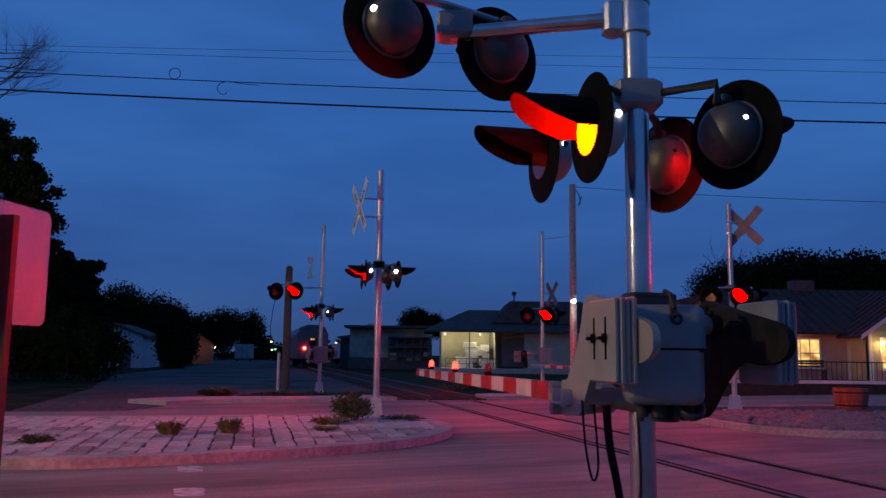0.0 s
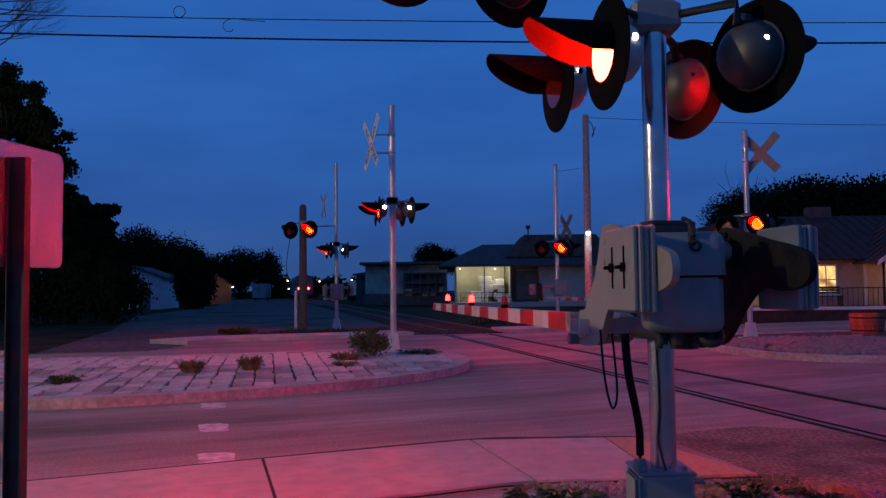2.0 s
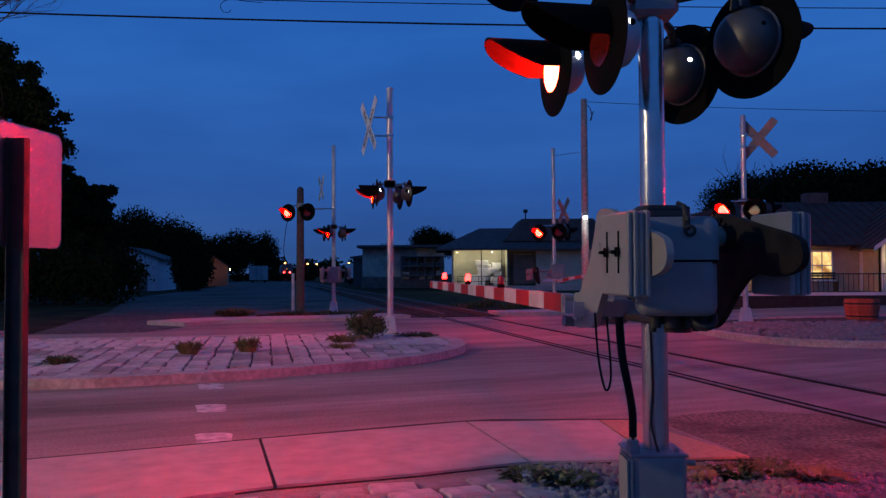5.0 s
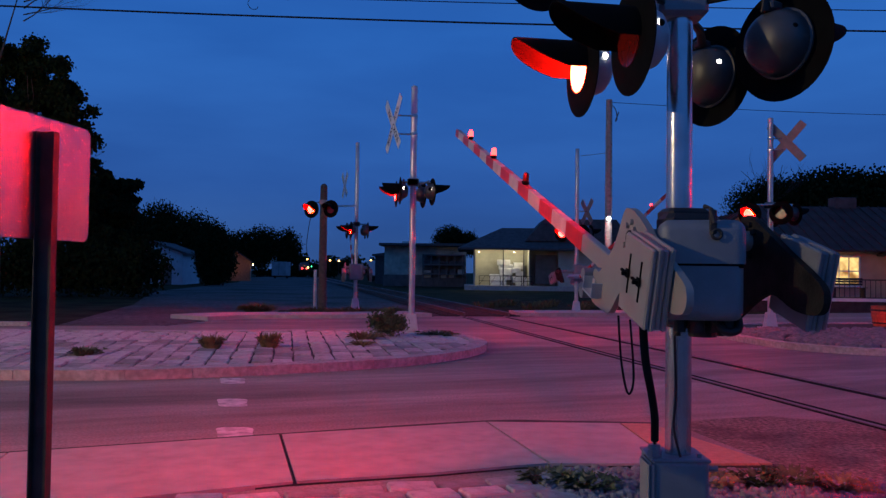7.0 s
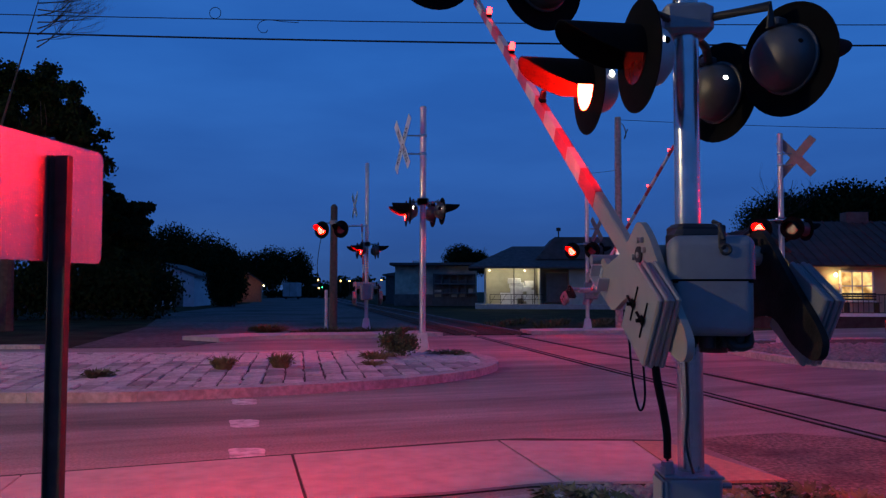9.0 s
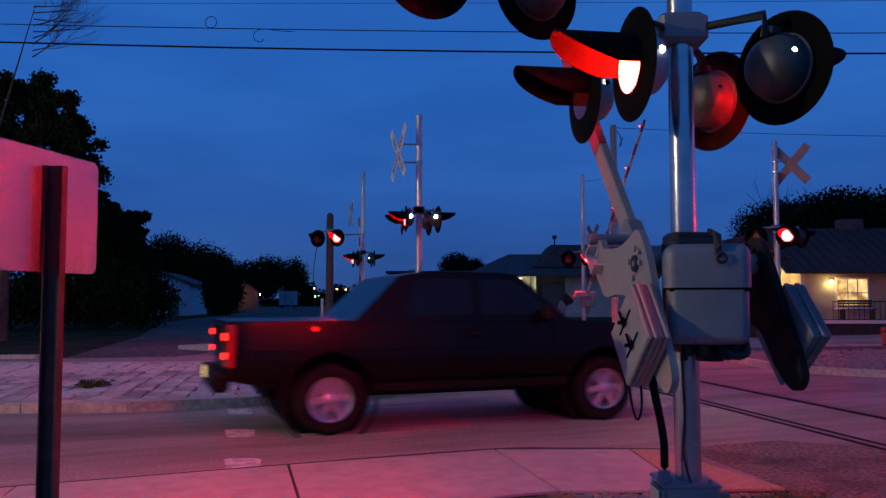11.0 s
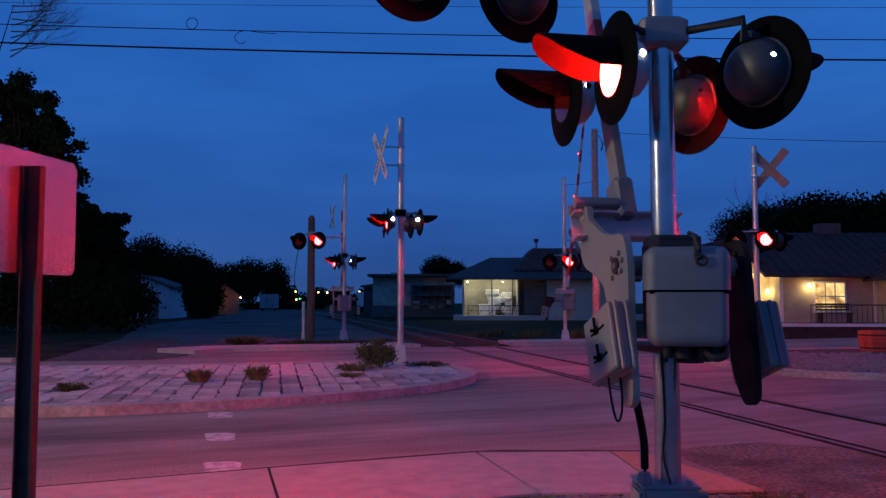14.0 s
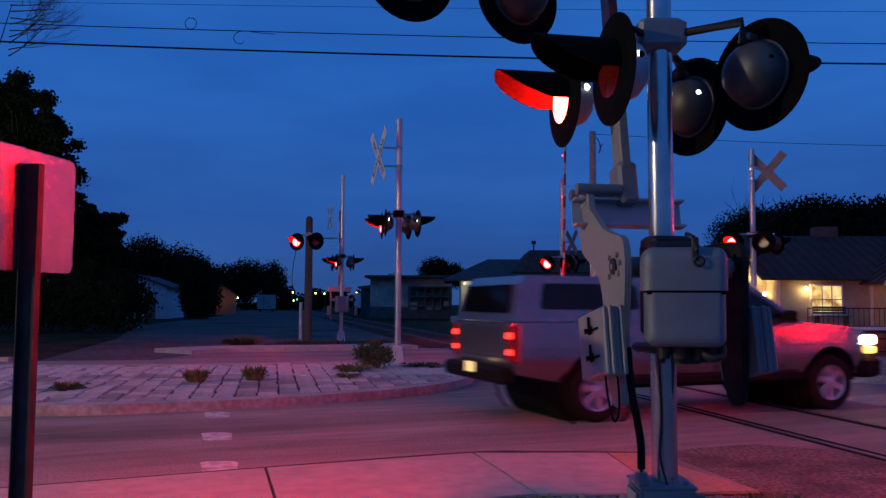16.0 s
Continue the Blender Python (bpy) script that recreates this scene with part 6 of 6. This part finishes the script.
def soft_corners(poly, r=0.07, n=4):
    """The same outline with its corners rounded off."""
    out, k = [], len(poly)
    for i in range(k):
        a, b, c = Vector(poly[i - 1]), Vector(poly[i]), Vector(poly[(i + 1) % k])
        p, q = b + (a - b).normalized() * r, b + (c - b).normalized() * r
        for j in range(n + 1):
            t = j / n
            v = p * (1 - t) ** 2 + b * 2 * t * (1 - t) + q * t * t
            out.append((v.x, v.y))
    return out


def pickup(label, paint, cap, wb=3.64, rear=1.16, tail=None):
    v = thing("pickup_truck", pose(0, 0, 0), label, "pickup truck", "passing pickups")
    h = wb / 2
    fr, rr = h + 0.86, -h - rear
    low = [(rr + 0.02, 0.62)] + arch(-h, 0.51, 0.5) + arch(h, 0.51, 0.5) + [(fr - 0.05, 0.52), (fr, 0.72), (fr - 0.01, 0.98), (fr - 0.10, 1.10), (fr - 0.55, 1.17), (h - 0.42, 1.23), (0.0, 1.24), (rr, 1.24), (rr - 0.01, 0.9)]
    part("body", shaped_body(low, fr, rr, paint), None, v, "painted lower body", True)
    cab_r = -0.95 if cap else -0.55
    top = 1.80
    gh = [(cab_r, 1.22), (h - 0.46, 1.22), (0.62, 1.76), (0.42, 1.79), (cab_r + 0.1, top), (cab_r, top - 0.04)]
    if not cap:
        gh = [(-1.45, 1.22), (h - 0.46, 1.22), (0.62, 1.76), (0.42, 1.79), (-0.55, top), (-0.9, top - 0.06)]
    n = len(gh)
    p = [(x, -side_y(z), z) for x, z in gh] + [(x, side_y(z), z) for x, z in gh]
    part("cab", M().add(p, [tuple(range(n)), tuple(range(2 * n - 1, n - 1, -1))] + [(i, (i + 1) % n, n + (i + 1) % n, n + i) for i in range(n)]), paint, v, "", False)
    ws = [(h - 0.50, 1.27), (0.66, 1.74)]
    part("windshield", M().add([(ws[0][0] + 0.03, -0.84, ws[0][1]), (ws[0][0] + 0.03, 0.84, ws[0][1]), (ws[1][0] + 0.03, 0.70, ws[1][1]), (ws[1][0] + 0.03, -0.70, ws[1][1]),
                                (ws[0][0] - 0.03, -0.84, ws[0][1]), (ws[0][0] - 0.03, 0.84, ws[0][1]), (ws[1][0] - 0.03, 0.70, ws[1][1]), (ws[1][0] - 0.03, -0.70, ws[1][1])],
                               [(0, 1, 2, 3), (4, 7, 6, 5), (0, 4, 5, 1), (1, 5, 6, 2), (2, 6, 7, 3), (3, 7, 4, 0)]), GLASS, v)
    if cap:
        cp = [(rr + 0.02, 1.25), (cab_r - 0.02, 1.25), (cab_r - 0.02, 1.81), (rr + 0.25, 1.82), (rr + 0.14, 1.71)]
        n = len(cp)
        p = [(x, -side_y(z) - 0.01, z) for x, z in cp] + [(x, side_y(z) + 0.01, z) for x, z in cp]
        c = part("bed_cap", M().add(p, [tuple(range(n)), tuple(range(2 * n - 1, n - 1, -1))] + [(i, (i + 1) % n, n + (i + 1) % n, n + i) for i in range(n)]), paint, v, "fibreglass bed cap")
        for sgn in (-1, 1):
            part("cap_window", side_pane([(rr + 0.38, 1.40), (cab_r - 0.28, 1.40), (cab_r - 0.30, 1.72), (rr + 0.46, 1.72)], sgn, 0.018), GLASS, c)
        part("rear_window", M().add([(rr + 0.02, -0.72, 1.36), (rr + 0.02, 0.72, 1.36), (rr + 0.09, 0.62, 1.70), (rr + 0.09, -0.62, 1.70), (rr + 0.06, -0.72, 1.36), (rr + 0.06, 0.72, 1.36), (rr + 0.13, 0.62, 1.70), (rr + 0.13, -0.62, 1.70)],
                                    [(0, 1, 2, 3), (4, 7, 6, 5), (0, 4, 5, 1), (1, 5, 6, 2), (2, 6, 7, 3), (3, 7, 4, 0)]), GLASS, c)
    for sgn in (-1, 1):
        if cap:
            part("front_window", side_pane([(-0.02, 1.29), (h - 0.66, 1.29), (0.56, 1.70), (0.10, 1.72), (-0.02, 1.70)], sgn), GLASS, v)
            part("rear_quarter_window", side_pane([(-0.78, 1.29), (-0.20, 1.29), (-0.20, 1.71), (-0.78, 1.71)], sgn), GLASS, v)
        else:
            part("front_window", side_pane([(0.08, 1.29), (h - 0.66, 1.29), (0.56, 1.70), (0.10, 1.72)], sgn), GLASS, v)
            part("rear_door_window", side_pane([(-0.86, 1.29), (-0.02, 1.29), (-0.02, 1.71), (-0.70, 1.71)], sgn), GLASS, v)
        part("sill_trim", M().box((0.0, sgn * 0.955, 0.50), (wb - 1.05, 0.05, 0.10), ch=0.015), PLASTIC, v)
        for sx in (-0.10, 1.02, -0.92):
            part("door_seam", M().box((sx, sgn * 0.971, 0.90), (0.012, 0.006, 0.62)), PLASTIC, v)
        part("side_moulding", M().box((0.0, sgn * 0.972, 0.74), (wb - 1.02, 0.018, 0.045), ch=0.006), paint, v)
        part("door_handle", M().box((0.02, sgn * 0.985, 1.07), (0.16, 0.03, 0.055), ch=0.01), PLASTIC, v)
        part("mirror", M().box((h - 0.82, sgn * 1.06, 1.31), (0.12, 0.22, 0.17), ch=0.03), PLASTIC, v)
        part("headlamp", M().box((fr - 0.06, sgn * 0.78, 0.97), (0.14, 0.34, 0.13), ch=0.02), HEAD, v, "lit headlamp")
        part("turn_lamp", M().box((fr - 0.07, sgn * 0.80, 0.83), (0.14, 0.32, 0.10), ch=0.02), AMBER, v, "amber turn lamp")
        tl = part("tail_lamp", M().box((rr + 0.04, sgn * 0.86, 0.98), (0.10, 0.20, 0.46), ch=0.02), TAILDIM, v, "red tail lamp")
        part("lit_segment", M().box((rr - 0.015, sgn * 0.86, 1.08), (0.02, 0.12, 0.07), ch=0.005), TAIL, tl)
        part("lit_segment", M().box((rr - 0.015, sgn * 0.86, 0.88), (0.02, 0.12, 0.06), ch=0.005), TAIL, tl)
        part("arch_lip", M().lathe([(0.505, -0.012), (0.53, -0.012), (0.53, 0.012), (0.505, 0.012)], 28, 0, pose(-h, sgn * 0.945, 0.385), True), PLASTIC, v, "", True)
    part("rear_bumper", M().box((rr - 0.06, 0, 0.60), (0.20, 1.86, 0.20), ch=0.04), PLASTIC, v, "dark rear bumper")
    part("number_plate", M().box((rr - 0.165, 0.0, 0.66), (0.012, 0.30, 0.13), ch=0.004), PLATE, v, "plain number plate with its lamplight put in as glow")
    part("front_bumper", M().box((fr - 0.08, 0, 0.58), (0.40, 1.94, 0.30), ch=0.06), PLASTIC, v)
    part("grille", M().box((fr - 0.02, 0, 0.93), (0.10, 1.20, 0.26), ch=0.02), PLASTIC, v)
    part("tailgate_trim", M().box((rr - 0.012, 0, 1.0), (0.02, 1.44, 0.40), ch=0.01), paint, v)
    part("underbody", M().box((0, 0, 0.52), (wb + 1.3, 1.5, 0.26)), PLASTIC, v)
    for x in (-h, h):
        part("wheel_well", M().tube((x, -0.70, 0.40), (x, 0.70, 0.40), 0.50, None, 24), PLASTIC, v)
    wheels = []
    for x in (-h, h):
        for sgn in (-1, 1):
            w = part("wheel", M().tube((0, -0.08, 0), (0, 0.08, 0), 0.10, None, 16), DARKMET, v, "", False, pose(x, sgn * 0.84, 0.385))
            part("tyre", M().lathe([(0.24, -0.11), (0.33, -0.125), (0.372, -0.105), (0.385, -0.06), (0.385, 0.06), (0.372, 0.105), (0.33, 0.125), (0.24, 0.11)], 30, 0, None, True), RUBBER, w, "", True)
            rim = M().lathe([(0.245, -0.115), (0.245, 0.115), (0.225, 0.10), (0.225, -0.10)], 28, 0, None, True)
            for k in range(6):
                mm_ = pose(0, 0, 0, 0, 60 * k, 0)
                rim.box((0.0, sgn * 0.075, 0.14), (0.085, 0.03, 0.19), 0, mm_, 0.008)
            rim.lathe([(0.0, sgn * 0.11), (0.05, sgn * 0.105), (0.075, sgn * 0.085), (0.08, sgn * 0.04)], 16)
            rim.lathe([(0.24, sgn * -0.02), (0.0, sgn * -0.02)], 20)
            part("rim", rim, RIM, w, "", True)
            wheels.append((w, x, sgn))
    return v, wheels


truck, truck_wheels = pickup("silver extended-cab pickup with a matching bed cap", SILVER, True, 3.80)
black, black_wheels = pickup("black crew-cab pickup with lit tail lamps", DARKBODY, False, 3.40, 1.1)

# ---- departing train ----
train = thing("passenger_car", pose(0, 0, 0), "dark rear passenger car with two red marker lamps", "train car")
TRAINMET = mat("train_steel", (0.12, 0.12, 0.13), 0.45, metal=0.5, vary=0.15, scale=1)
part("body", M().prism([(-1.5, 1.0), (1.5, 1.0), (1.52, 3.4), (1.2, 4.1), (0.5, 4.35), (-0.5, 4.35), (-1.2, 4.1), (-1.52, 3.4)], 0, 24, 0, None, "y"), TRAINMET, train, "", False)
part("end_door", M().box((0, -0.03, 2.1), (0.85, 0.06, 2.0), ch=0.02), DARKMET, train)
part("end_window", M().box((0, -0.07, 2.6), (0.5, 0.03, 0.6)), GLASS, train)
MARK = glow("red_marker", (1.0, 0.02, 0.02), 60.0)
for k in (-0.78, 0.78):
    part("marker_lamp", M().tube((k, -0.12, 2.05), (k, 0, 2.05), 0.17, None, 14), MARK, train, "red marker lamp")
part("roof_lamp", M().box((0, -0.08, 2.95), (0.4, 0.08, 0.16)), WARMPANE, train)
for y in (3.0, 21.0):
    part("truck_frame", M().box((0, y, 0.55), (1.7, 2.6, 1.04), ch=0.05), DARKMET, train)


# ---- what moves ----
def flip_times():
    """When the lamps change over: group A is lit first."""
    out, t = [], 0.158
    while t < 16.2:
        half = round(t * 2) / 2
        s = t
        if abs(t - half) < 0.075:
            s = half - 0.08 if t < half else half + 0.08
        out.append(s)
        t += 0.552
    return out


def tilt(rows, u=0.0):
    return [(t, pose(0, u, 0, a, 0, 0)) for t, a in rows]


def along(s):
    """A place in the near lane, s metres along it, turned the way the traffic goes."""
    p = Vector((0, 9.63, 0)) + STREET * s + Vector((-0.371, 0.928, 0)) * 0.86
    return pose(p.x, p.y, 0.0, 0, 0, 21.8)


def drive(v, wheels, rows, t0, t1):
    walk(v, [(t, along(s)) for t, s in rows])
    ts, ss = [r[0] for r in rows], [r[1] for r in rows]
    times = [0.0] + [t0 + k / 30 for k in range(int((t1 - t0) * 30) + 1)]
    for w, x, sgn in wheels:
        wr = []
        base = float(np.interp(t0, ts, ss))
        for t in times:
            d = float(np.interp(t, ts, ss)) - base if t >= t0 else 0.0
            wr.append((t, pose(x, sgn * 0.84, 0.385, 0, math.degrees(d / 0.385), 0)))
        if times[-1] < 16.0:
            wr.append((16.0, wr[-1][1]))
        walk(w, wr)


def motions():
    flips = flip_times()
    for ob, phase, rest in FLASH:
        turn = 0 if phase == "A" else 180
        rows = [(0.0, rest @ pose(0, 0, 0, 0, 0, turn))]
        for t in flips:
            for dt, a in ((-0.0667, 0), (-0.0333, 60), (0.0, 120), (0.0333, 180)):
                if rows[-1][0] + 0.02 < t + dt <= 16.0:
                    rows.append((t + dt, rest @ pose(0, 0, 0, 0, 0, turn + a)))
            turn += 180
        if rows[-1][0] < 16.0:
            rows.append((16.0, rows[-1][1]))
        walk(ob, rows)
    walk(frame_near, tilt([(0, 0), (4.2, 0), (4.9, 0.3), (5.4, 3.5), (6.0, 8.3), (6.5, 12.5), (7.0, 17.0), (7.5, 21.2), (8.0, 25.2), (8.5, 29.2), (9.0, 32.8),
                           (10.0, 40.5), (11.0, 48.5), (11.5, 52.5), (12.0, 57.0), (12.5, 61.5), (13.0, 65.5), (13.5, 68.5), (14.0, 70.5), (14.5, 72.5), (15.0, 75.0), (15.5, 77.5), (16.0, 79.5)], SHAFT_U))
    walk(frame_m, tilt([(0, 0), (4.2, 0), (5.0, 6), (6.5, 22), (7.5, 30), (8.5, 37.5), (9.0, 41), (11.5, 59.3), (12.0, 63), (12.5, 67), (13.0, 71), (14.0, 77.7), (15.0, 83), (16, 88)]))
    walk(frame_l, tilt([(0, 0), (4.2, 0), (5.0, 3), (6.5, 22), (7.5, 36), (9.0, 55), (11.5, 74), (12.5, 80), (16, 87)]))
    drive(truck, truck_wheels, [(0, -21.5), (12.0, -21.4), (13.0, -18.7), (14.0, -12.6), (14.5, -8.68), (15.0, -4.36), (15.5, -0.30), (16.0, 3.82)], 14.2, 16.0)
    drive(black, black_wheels, [(0, -13.8), (8.8, -13.7), (9.6, -10.6), (10.4, -4.6), (11.3, 2.24), (11.5, 3.72), (12.0, 7.32), (12.5, 10.95), (13.0, 14.6), (16.0, 40)], 10.5, 13.2)
    rows = []
    for t, s, side in ((0, 83, 0), (1, 111, 0), (2, 139, 0), (3.5, 183, 0), (5, 222, 0), (7, 278, 0), (9.2, 335, 0), (10.5, 362, -14), (12, 385, -45), (16, 430, -140)):
        x, y, _ = on_track(s, side)
        x -= 0.5
        rows.append((t, pose(x, y, -0.07, 0, 0, 12.4)))
    walk(train, rows)


motions()
